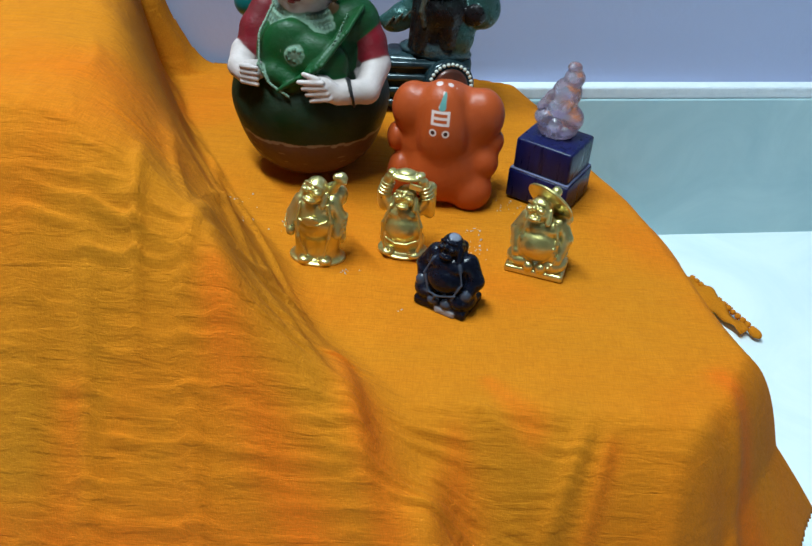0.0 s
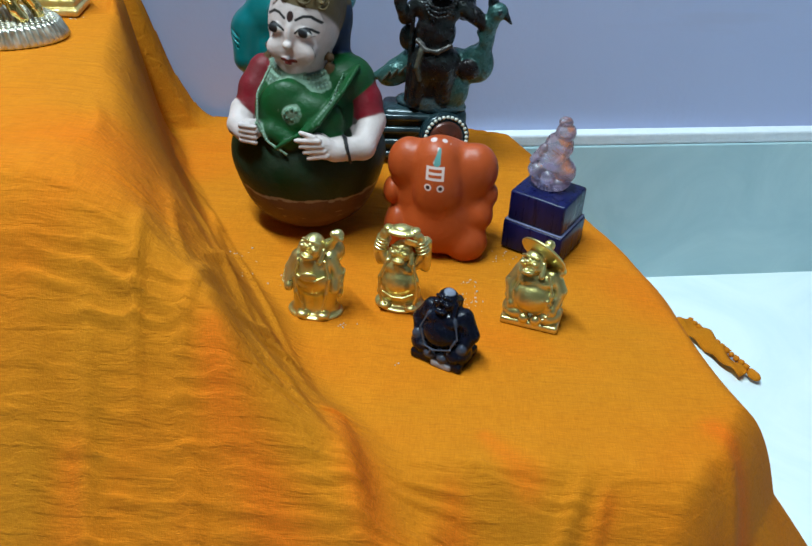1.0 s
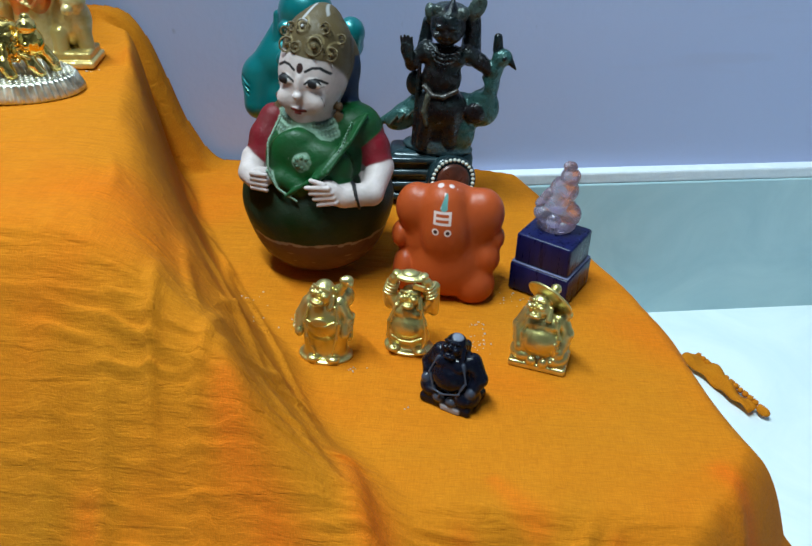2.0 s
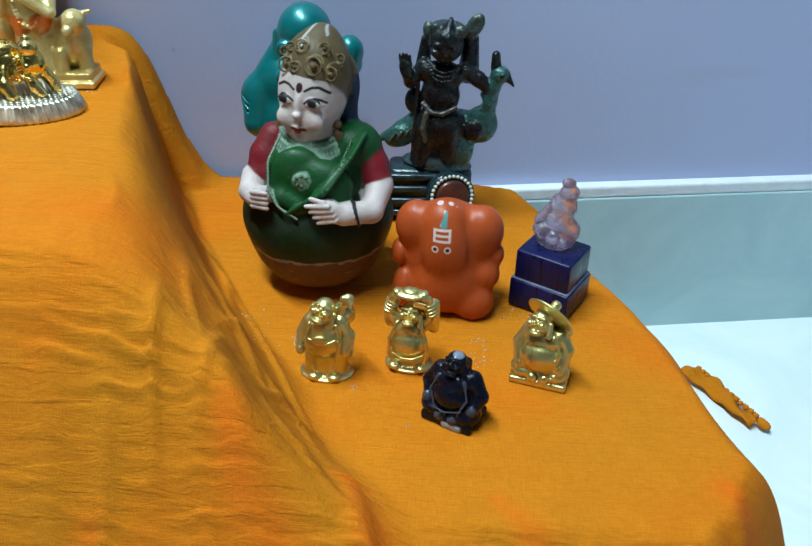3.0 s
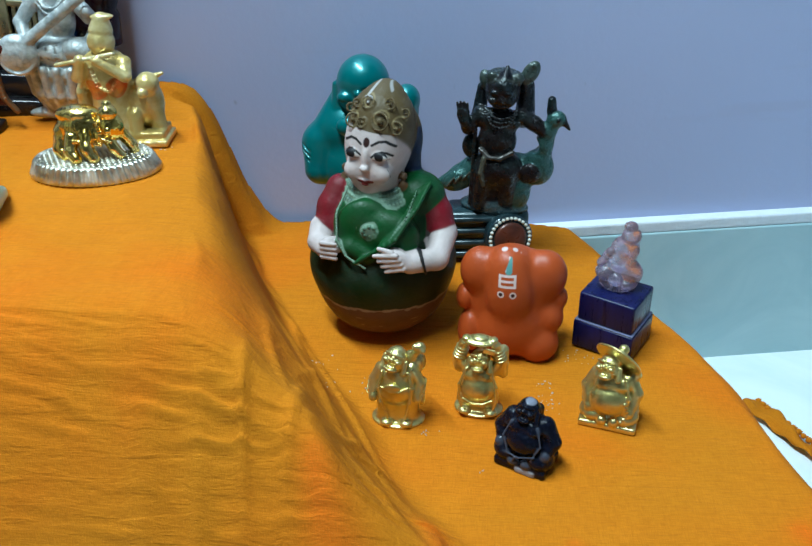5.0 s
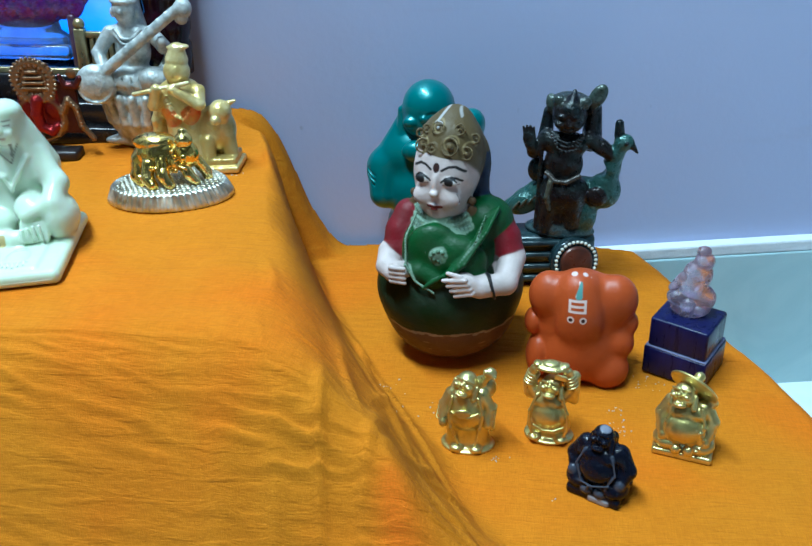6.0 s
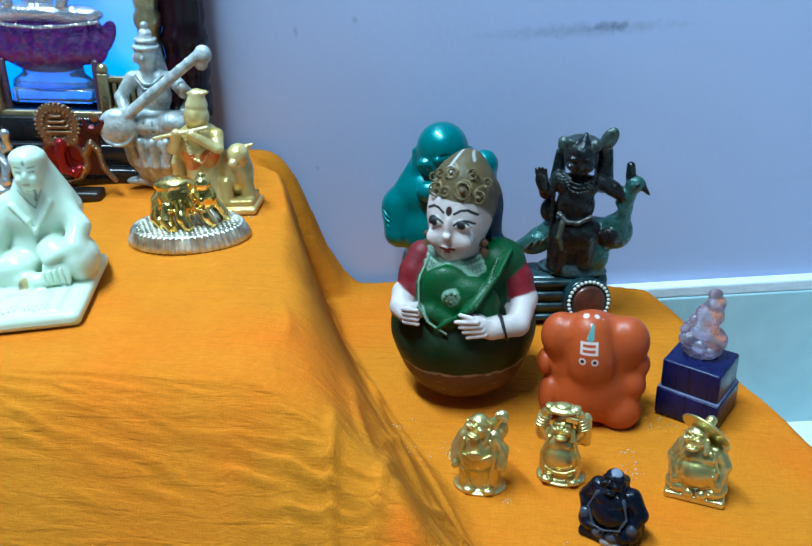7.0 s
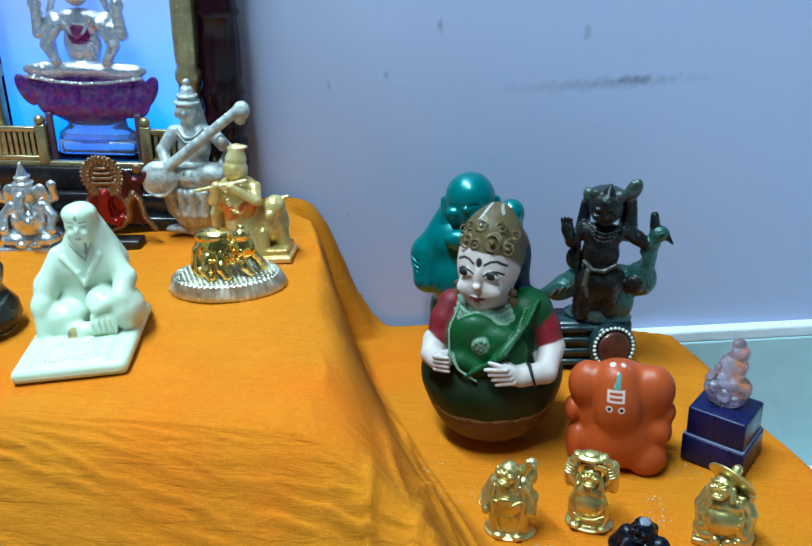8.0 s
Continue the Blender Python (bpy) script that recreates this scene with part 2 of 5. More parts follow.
def cloth_folds(x, y, z):
    """Creases and soft folds, as a rise over the smooth drape."""
    e = 0.003
    slope = np.hypot(cloth_height(x + e, y) - cloth_height(x - e, y), cloth_height(x, y + e) - cloth_height(x, y - e)) / (2 * e)
    steep = np.clip((slope - 0.12) / 0.7, 0, 1)
    upper = np.clip((0.03 - x) / 0.08, 0, 1)
    bend = 0.009 * grain(x * 13 + y * 5, y * 14 - x * 4, 11)
    sway = x + 0.02 * grain(x * 5 + y * 9, y * 8 - x * 3, 22)
    d = np.zeros_like(x)
    for i, (lean, pitch, high) in enumerate(((0.13, 62, 0.0060), (-0.06, 88, 0.0056), (0.20, 120, 0.0042), (0.04, 175, 0.0022))):
        n = grain(sway * 4.6 + 7.3 * i + y * 2, (y + lean * x + 0.55 * bend) * pitch, 30 + i)
        crest = np.exp(-(n * 9) ** 2) + 0.18 * np.tanh(n * 9)
        patch = np.clip(grain(sway * 8 + i - y * 4, y * 15 + x * 3, 40 + i) * 2.2 + 0.1, 0, 1)
        d += 0.13 * high * crest * patch * (0.03 + 0.97 * steep * (0.45 + 0.55 * upper)) * np.clip((0.24 - x) / 0.08, 0.2, 1)
    # sharp creases, nearly level, where the cloth hangs
    rng = random.Random(5)
    fade = np.clip((0.21 - x) / 0.08, 0.25, 1) * np.clip((slope - 0.25) / 0.6, 0.05, 1)
    for k in range(330):
        left = k < 200
        cx = rng.uniform(-0.46, -0.08) if left else rng.uniform(-0.10, 0.24)
        cy = rng.choice((rng.uniform(0.26, 0.42), rng.gauss(0.385, 0.012), rng.gauss(0.345, 0.010), rng.gauss(0.300, 0.014))) if left else rng.uniform(0.27, 0.385)
        half, lean = rng.uniform(0.012, 0.060) * (1.0 if left else 0.6), rng.gauss(-0.10, 0.08) * (1.0 if left else 0.6)
        wide, rise = rng.uniform(0.0008, 0.0015), 0.62 * rng.uniform(0.0008, 0.0036) * (1.0 if left else 0.9)
        bow = rng.uniform(-0.06, 0.06) / half * 0.4
        pick = slice(max(int((cx - half + 0.80) / 0.002) - 1, 0), int((cx + half + 0.80) / 0.002) + 2)
        u = x[pick] - cx
        v = y[pick] - cy - lean * u - bow * u * u
        ends = np.clip(1 - (u / half) ** 2, 0, 1)
        d[pick] += rise * ends * fade[pick] * (np.exp(-(v / wide) ** 2) - 0.55 * np.exp(-((v + 2 * wide) / (1.6 * wide)) ** 2))
    # slack creases that run down the side of the upper tier
    down = grain((x + 0.55 * y + bend) * 44, y * 7 - x * 3, 50)
    d += 0.0060 * np.maximum(1 - np.abs(down) * 1.8, 0) ** 3 * upper * np.clip((x + 0.15 + 0.33 * (y - 0.41)) / 0.05, 0, 1) * np.clip((y - 0.385) / 0.03, 0, 1) * np.clip((0.69 - y) / 0.04, 0, 1) * steep
    d += 0.0006 * grain(x * 34 + y * 9, y * 34 - x * 8, 17) + 0.0036 * grain(x * 15 + y * 6, y * 19 - x * 5, 19) * steep
    # low waves behind the figures of the upper tier
    d += 0.0060 * np.maximum(grain(x * 14 + 3, (y + 0.1 * x) * 42, 60), 0) * np.clip((y - 0.555) / 0.03, 0, 1) * np.clip((-0.29 - x) / 0.03, 0, 1)
    # single folds: from, to, width, rise
    for ax, ay, bx, by, wide, rise in FOLDS:
        px, py, qx, qy = x - ax, y - ay, bx - ax, by - ay
        h = np.clip((px * qx + py * qy) / (qx * qx + qy * qy), 0, 1)
        away = np.hypot(px - h * qx + 0.25 * bend, py - h * qy)
        d += rise * (0.15 + 0.85 * steep) * np.exp(-(away / wide) ** 2) * np.sin(np.pi * np.clip(h * 0.9 + 0.05, 0, 1))
    # soft pleats that hang from the edges
    hang = np.clip((0.02 - z) / 0.12, 0, 1) * np.clip((0.40 - y) / 0.05, 0, 1)
    d += 0.019 * hang * grain(x * 13 + 2 + 3 * y, y * 3, 18) + 0.006 * hang * grain(x * 30 + 4 * y, y * 4, 28)
    return d


# redder streaks painting the glow of light in the folds: from, to, width, strength
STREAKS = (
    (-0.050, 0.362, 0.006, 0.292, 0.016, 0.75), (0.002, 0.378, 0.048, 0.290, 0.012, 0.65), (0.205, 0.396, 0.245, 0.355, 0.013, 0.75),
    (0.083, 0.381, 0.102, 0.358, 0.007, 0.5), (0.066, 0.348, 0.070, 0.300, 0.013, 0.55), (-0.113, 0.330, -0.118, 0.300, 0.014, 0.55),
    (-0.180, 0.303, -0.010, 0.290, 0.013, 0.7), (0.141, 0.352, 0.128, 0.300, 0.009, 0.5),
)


def glow_streaks(x, y):
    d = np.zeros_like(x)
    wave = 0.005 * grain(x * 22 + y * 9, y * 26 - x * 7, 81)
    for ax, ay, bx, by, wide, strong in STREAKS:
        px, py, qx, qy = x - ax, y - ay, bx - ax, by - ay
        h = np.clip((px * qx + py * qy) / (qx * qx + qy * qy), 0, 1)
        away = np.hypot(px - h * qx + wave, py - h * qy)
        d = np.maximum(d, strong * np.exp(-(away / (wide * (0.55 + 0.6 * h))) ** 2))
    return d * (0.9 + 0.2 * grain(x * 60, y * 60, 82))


def drape():
    step = 0.0020
    xs = np.arange(-0.80, 0.44, step)
    ys = np.concatenate([np.arange(0.05, 0.42, 0.0009), np.arange(0.42, 0.80, step)])
    x, y = np.meshgrid(xs, ys, indexing="ij")
    z = cloth_height(x, y)
    raw = z + cloth_folds(x, y, z)
    z = smax(raw, np.full_like(raw, FLOOR + 0.004), 0.01)
    wall = WALL_Y + WALL_SLOPE * x - 0.010 - 0.003 * grain(x * 25, x * 3, 70)
    hem = FLOOR - 0.012 + 0.072 * np.clip((x - 0.17) / 0.08, 0, 1) + 0.004 * grain(x * 40, y * 30, 71)
    keep = (raw > hem) & (y < wall)
    number = np.full(x.shape, -1)
    number[keep] = np.arange(keep.sum())
    verts = np.stack([x[keep], y[keep], z[keep]], 1)
    quads = np.stack([number[:-1, :-1], number[1:, :-1], number[1:, 1:], number[:-1, 1:]], -1).reshape(-1, 4)
    quads = quads[(quads >= 0).all(1)]
    data = bpy.data.meshes.new("draped_cloth")
    data.from_pydata(verts.tolist(), [], quads.tolist())
    data.attributes.new("fold_glow", "FLOAT", "POINT").data.foreach_set("value", np.clip(glow_streaks(x, y)[keep], 0, 1).astype(np.float32))
    data.materials.append(COTTON)
    data.shade_smooth()
    ob = new("draped_cloth", data)
    m = ob.modifiers.new("thickness", "SOLIDIFY")
    m.thickness, m.offset = 0.0008, -1
    return tagged(ob, "crinkled orange cotton cloth draped over two tiers", "cloth")


drape()


# ---- modelled figures: rounded masses blended into one skin ----
def turned(t):
    return np.array(Euler([radians(a) for a in t]).to_matrix()).T


class Model:
    """Masses in millimetres, blended into one closed mesh; x to its left hand side as seen, -y is its front."""

    def __init__(self, step, soft=0.5):
        self.step, self.soft, self.masses, self.paints = step, soft, [], []
        self.shift = np.zeros(3)
        self.twist = None

    def lean(self, pivot=None, turn=(0, 0, 0)):
        """What follows is turned about the pivot; with no pivot, as it comes."""
        self.twist = None if pivot is None else (np.array(pivot, float), turned(turn).T)
        return self

    def add(self, field, lo, hi, colour, k, mode):
        if self.twist:
            pivot, rot = self.twist
            inner = field
            field = lambda p: inner((p - pivot) @ rot + pivot)
            box = np.array([(a, b, c) for a in (lo[0], hi[0]) for b in (lo[1], hi[1]) for c in (lo[2], hi[2])])
            box = (box - pivot) @ rot.T + pivot
            lo, hi = box.min(0), box.max(0)
        entry = (field, np.array(lo, float), np.array(hi, float), colour, k, mode)
        (self.paints if mode == "paint" else self.masses).append(entry)
        return self

    def ball(self, c, r, colour=None, k=1.5, turn=None, mode="add"):
        r = np.array((r, r, r) if isinstance(r, (int, float)) else r, float)
        c = np.array(c, float) + self.shift
        rot = turned(turn) if turn else None
        big = r.max() if turn else r

        def field(p):
            q = p - c
            if rot is not None:
                q = q @ rot.T
            a, b = np.linalg.norm(q / r, axis=-1), np.linalg.norm(q / r ** 2, axis=-1)
            return a * (a - 1) / np.maximum(b, 1e-6)

        return self.add(field, c - big, c + big, colour, k, mode)

    def limb(self, a, b, ra, rb=None, colour=None, k=1.5, mode="add"):
        a, b = np.array(a, float) + self.shift, np.array(b, float) + self.shift
        rb = ra if rb is None else rb
        big = max(ra, rb)

        def field(p):
            q, w = p - a, b - a
            h = np.clip((q @ w) / (w @ w), 0, 1)
            return np.linalg.norm(q - h[..., None] * w, axis=-1) - (ra + (rb - ra) * h)

        return self.add(field, np.minimum(a, b) - big, np.maximum(a, b) + big, colour, k, mode)

    def chain(self, points, r0, r1=None, colour=None, k=1.5, mode="add"):
        r1 = r0 if r1 is None else r1
        n = len(points) - 1
        for i in range(n):
            self.limb(points[i], points[i + 1], r0 + (r1 - r0) * i / n, r0 + (r1 - r0) * (i + 1) / n, colour, k, mode)
        return self

    def block(self, c, half, edge=1.0, colour=None, k=0.6, turn=None, mode="add"):
        c, half = np.array(c, float) + self.shift, np.array(half, float)
        rot = turned(turn) if turn else None
        big = np.linalg.norm(half) if turn else half

        def field(p):
            q = p - c
            if rot is not None:
                q = q @ rot.T
            d = np.abs(q) - (half - edge)
            return np.linalg.norm(np.maximum(d, 0), axis=-1) + np.minimum(d.max(-1), 0) - edge

        return self.add(field, c - big, c + big, colour, k, mode)

    def ring(self, c, big, small, colour=None, k=0.8, turn=None, mode="add"):
        c = np.array(c, float) + self.shift
        rot = turned(turn) if turn else None

        def field(p):
            q = p - c
            if rot is not None:
                q = q @ rot.T
            return np.hypot(np.hypot(q[..., 0], q[..., 1]) - big, q[..., 2]) - small

        return self.add(field, c - big - small, c + big + small, colour, k, mode)

    def beads(self, points, count, r, colour=None, k=0.3):
        pts = np.array(points, float)
        at = np.concatenate([[0], np.cumsum(np.linalg.norm(np.diff(pts, axis=0), axis=1))])
        for s in np.linspace(0, at[-1], count):
            self.ball([np.interp(s, at, pts[:, i]) for i in range(3)], r, colour, k)
        return self

    def stroke(self, points, count, r, colour, deep=12):
        """A brush line laid on from the front."""
        pts = np.array(points, float)
        at = np.concatenate([[0], np.cumsum(np.linalg.norm(np.diff(pts, axis=0), axis=1))])
        for s in np.linspace(0, at[-1], count):
            x, y, z = (np.interp(s, at, pts[:, i]) for i in range(3))
            self.ball((x, y, z), (r, deep, r), colour, mode="paint")
        return self

    def skin(self):
        step = self.step
        lo = np.min([m[1] for m in self.masses if m[5] == "add"], axis=0) - 3 * step
        hi = np.max([m[2] for m in self.masses if m[5] == "add"], axis=0) + 3 * step
        lo[2] = max(lo[2], -2 * step)
        axes = [np.arange(lo[i], hi[i] + step, step) for i in range(3)]
        v = np.full([len(a) for a in axes], 9.0)
        for field, a, b, _, k, mode in self.masses:
            reach = k + 3 * step
            span = [slice(max(0, np.searchsorted(axes[i], a[i] - reach) - 1), np.searchsorted(axes[i], b[i] + reach) + 1) for i in range(3)]
            p = np.stack(np.meshgrid(*[axes[i][span[i]] for i in range(3)], indexing="ij"), -1)
            d, old = field(p), v[tuple(span)]
            v[tuple(span)] = smin(old, d, k) if mode == "add" else smax(old, -d, k)
        v = np.maximum(v, -axes[2])  # flat foot at z = 0
        inside = v < 0
        nx, ny, nz = (n - 1 for n in v.shape)
        total, count = np.zeros((nx, ny, nz, 3)), np.zeros((nx, ny, nz))
        corner = lambda a, o: a[o[0]:o[0] + nx, o[1]:o[1] + ny, o[2]:o[2] + nz]
        for axis in range(3):
            for s in range(2):
                for t in range(2):
                    o = [s, t]
                    o.insert(axis, 0)
                    e = list(o)
                    e[axis] = 1
                    va, vb = corner(v, o), corner(v, e)
                    cross = corner(inside, o) != corner(inside, e)
                    f = np.where(cross, va / np.where(cross, va - vb, 1), 0)
                    for i in range(3):
                        total[..., i] += np.where(cross, f if i == axis else o[i], 0)
                    count += cross
        has = count > 0
        number = np.full(has.shape, -1)
        number[has] = np.arange(has.sum())
        cell = np.argwhere(has)
        verts = lo + step * (cell + total[has] / count[has][:, None])
        quads = []
        for axis in range(3):
            u, w = (axis + 1) % 3, (axis + 2) % 3
            a = np.moveaxis(inside, (axis, u, w), (0, 1, 2))
            n = np.moveaxis(number, (axis, u, w), (0, 1, 2))
            first, second = a[:-1, 1:-1, 1:-1], a[1:, 1:-1, 1:-1]
            q = np.stack([n[:, :-1, :-1], n[:, 1:, :-1], n[:, 1:, 1:], n[:, :-1, 1:]], -1)
            quads.append(q[first & ~second])
            quads.append(q[~first & second][:, ::-1])
        return verts, np.concatenate(quads)

    def tints(self, verts):
        best, colour, weight = None, np.zeros((len(verts), 3)), np.zeros(len(verts))
        fields = [(m[0](verts), m[3]) for m in self.masses if m[5] == "add" and m[3]]
        if not fields:
            return None
        nearest = np.min([d for d, _ in fields], axis=0)
        for d, c in fields:
            w = np.exp(-(d - nearest) / self.soft * 3)
            colour += w[:, None] * np.array(c)
            weight += w
        colour /= weight[:, None]
        for field, _, _, c, _, _ in self.paints:
            w = np.clip(0.5 - field(verts) / self.soft, 0, 1)[:, None]
            colour = colour * (1 - w) + w * np.array(c)
        return colour

    def build(self, name, material, m, label, category="figurine", fine=0, group=""):
        verts, quads = self.skin()
        for _ in range(fine):
            verts, quads = split_quads(verts, quads)
        data = bpy.data.meshes.new(name)
        data.from_pydata((verts * 0.001).tolist(), [], quads.tolist())
        tint = self.tints(verts)
        if tint is not None:
            layer = data.attributes.new("tint", "FLOAT_COLOR", "POINT")
            layer.data.foreach_set("color", np.concatenate([tint, np.ones((len(tint), 1))], 1).ravel().astype(np.float32))
        data.materials.append(material)
        data.shade_smooth()
        ob = new(name, data)
        ob.matrix_world = m
        return tagged(ob, label, category, group)


def split_quads(verts, quads):
    """Each quad into four."""
    a, b = quads, np.roll(quads, -1, 1)
    keys = np.sort(np.stack([a, b], -1).reshape(-1, 2), 1)
    edges, where = np.unique(keys, axis=0, return_inverse=True)
    where = where.reshape(-1, 4)
    mids = verts[edges].mean(1)
    centres = verts[quads].mean(1)
    n, e = len(verts), len(edges)
    mid, mid_before, centre = n + where, n + np.roll(where, 1, 1), n + e + np.arange(len(quads))
    small = [np.stack([quads[:, i], mid[:, i], centre, mid_before[:, i]], -1) for i in range(4)]
    return np.concatenate([verts, mids, centres]), np.concatenate(small)


# ---- materials of the figures ----
def tinted(n):
    t = n.tree.nodes.new("ShaderNodeAttribute")
    t.attribute_name = "tint"
    return t.outputs["Color"]


def gold_paint():
    n = Nodes("antique_gold", 0.40, 0.88)
    dust, wear = n.noise(180, 4), n.noise(45, 3)
    base = n.mix(n.level(wear, 0.4, 0.65), (0.60, 0.52, 0.19), (0.73, 0.65, 0.29))
    base = n.mix(n.level(dust, 0.58, 0.72, 0, 0.4), base, (0.34, 0.28, 0.11))
    n.colour(base).rough(n.level(dust, 0.3, 0.7, 0.27, 0.42)).bump((n.noise(95, 4), 0.0004), (dust, 0.0002))
    return n.mat


def bright_gold():
    n = Nodes("bright_gold_plate", 0.14, 1.0)
    wear = n.noise(70, 3)
    n.colour(n.mix(n.level(wear, 0.4, 0.7), (0.85, 0.58, 0.12), (0.95, 0.74, 0.28))).rough(n.level(wear, 0.3, 0.7, 0.10, 0.26)).bump((n.noise(140, 3), 0.0012))
    return n.mat


def pale_gold():
    n = Nodes("pale_gold_resin", 0.32, 0.45)
    wear = n.noise(90, 4)
    n.colour(n.mix(n.level(wear, 0.35, 0.7), tinted(n), (0.60, 0.43, 0.12))).bump((n.noise(170, 3), 0.0012))
    return n.mat


def silver_metal(name, dark, light, rough):
    n = Nodes(name, rough, 1.0)
    wear = n.noise(110, 4)
    n.colour(n.mix(n.level(wear, 0.35, 0.7), dark, light)).rough(n.level(wear, 0.3, 0.7, rough * 0.7, rough * 1.5)).bump((n.noise(220, 3), 0.0005))
    return n.mat


def black_stone():
    n = Nodes("blue_black_stone", 0.42, Specular_IOR_Level=0.20)
    chalk, grit = n.noise(120, 4), n.noise(400, 3)
    base = n.mix(n.level(grit, 0.3, 0.7), (0.003, 0.004, 0.010), (0.008, 0.010, 0.022))
    base = n.mix(0.6, base, tinted(n))
    base = n.mix(n.level(chalk, 0.64, 0.80, 0, 0.3), base, (0.08, 0.10, 0.16))
    n.colour(base).rough(n.level(chalk, 0.3, 0.7, 0.10, 0.24)).bump((chalk, 0.0012), (grit, 0.0002))
    return n.mat


def doll_paint():
    n = Nodes("old_poster_paint", 0.38, Specular_IOR_Level=0.24)
    blotch, scratch = n.noise(60, 5), n.noise(1, 4, 0.6, n.scaled(400, 400, 90))
    base = n.mix(n.level(blotch, 0.35, 0.7, 0, 0.28), tinted(n), (0.05, 0.05, 0.04))
    base = n.mix(n.level(scratch, 0.72, 0.82, 0, 0.22), base, (0.55, 0.48, 0.42))
    n.colour(base).rough(n.level(blotch, 0.3, 0.7, 0.36, 0.62)).bump((blotch, 0.0008), (n.noise(350, 3), 0.0003))
    return n.mat


def terracotta_paint():
    n = Nodes("orange_terracotta", 0.42, Specular_IOR_Level=0.35)
    blotch = n.noise(40, 4)
    n.colour(n.mix(n.level(blotch, 0.4, 0.75, 0, 0.22), tinted(n), (0.30, 0.06, 0.02))).bump((n.noise(260, 3), 0.00025))
    return n.mat


def teal_metallic():
    n = Nodes("teal_metallic_lacquer", 0.34, 0.35, Coat_Weight=0.5, Coat_Roughness=0.15)
    n.colour(n.mix(n.noise(60, 3), (0.0, 0.14, 0.15), (0.0, 0.19, 0.20))).bump((n.noise(300, 2), 0.0001))
    return n.mat


def bronze_patina():
    n = Nodes("dark_bronze_green_patina", 0.36, 0.35)
    worn, fine = n.noise(70, 5), n.noise(260, 4)
    base = n.mix(n.level(worn, 0.45, 0.72, 0, 0.25), tinted(n), (0.025, 0.075, 0.07))
    base = n.mix(n.level(fine, 0.62, 0.78, 0, 0.5), base, (0.09, 0.15, 0.17))
    n.colour(base).rough(n.level(fine, 0.3, 0.7, 0.20, 0.45)).bump((n.noise(110, 4), 0.0022), (fine, 0.0007))
    return n.mat


def jade_glow():
    n = Nodes("pale_green_radium_plastic", 0.22, Subsurface_Weight=0.55, Subsurface_Scale=0.006)
    n.bsdf.inputs["Subsurface Radius"].default_value = (0.8, 1.0, 0.8)
    cloud = n.noise(30, 4)
    n.colour(n.mix(n.level(cloud, 0.35, 0.75, 0.3, 0.6), tinted(n), (0.46, 0.53, 0.38))).bump((n.noise(200, 3), 0.0002))
    return n.mat


def rose_quartz():
    n = Nodes("rose_quartz", 0.16, Transmission_Weight=0.88, IOR=1.5)
    cloud = n.noise(90, 5, 0.6, distort=0.8)
    n.colour(n.ramp(cloud, (0.3, (0.60, 0.46, 0.62)), (0.5, (0.82, 0.68, 0.80)), (0.7, (0.36, 0.22, 0.38)))).rough(n.level(cloud, 0.3, 0.7, 0.1, 0.4)).bump((cloud, 0.0015))
    return n.mat


def blue_plastic():
    n = Nodes("navy_blue_plastic", 0.20, Specular_IOR_Level=0.3)
    brushed = n.noise(1, 4, 0.6, n.scaled(300, 300, 40))
    n.colour(n.mix(n.level(brushed, 0.35, 0.7), (0.0025, 0.004, 0.035), (0.006, 0.009, 0.075))).rough(n.level(brushed, 0.3, 0.7, 0.22, 0.42)).bump((brushed, 0.0003))
    return n.mat


def plain(name, colour, rough=0.5, metal=0.0, grit=120, other=None, relief=0.0003, **more):
    n = Nodes(name, rough, metal, **more)
    f = n.noise(grit, 4)
    other = other or tuple(c * 0.7 for c in colour)
    n.colour(n.mix(n.level(f, 0.35, 0.7), colour, other)).rough(n.level(f, 0.3, 0.7, rough * 0.75, min(1, rough * 1.3))).bump((f, relief))
    return n.mat


GOLD, BRIGHT, PALE = gold_paint(), bright_gold(), pale_gold()
CHROME = plain("bright_silver_plate", (0.82, 0.85, 0.87), 0.20, 0.8, 130, (0.50, 0.54, 0.56), 0.0014)
STONE, DOLL, TERRA, TEAL, BRONZE, JADE, QUARTZ, BLUE = black_stone(), doll_paint(), terracotta_paint(), teal_metallic(), bronze_patina(), jade_glow(), rose_quartz(), blue_plastic()


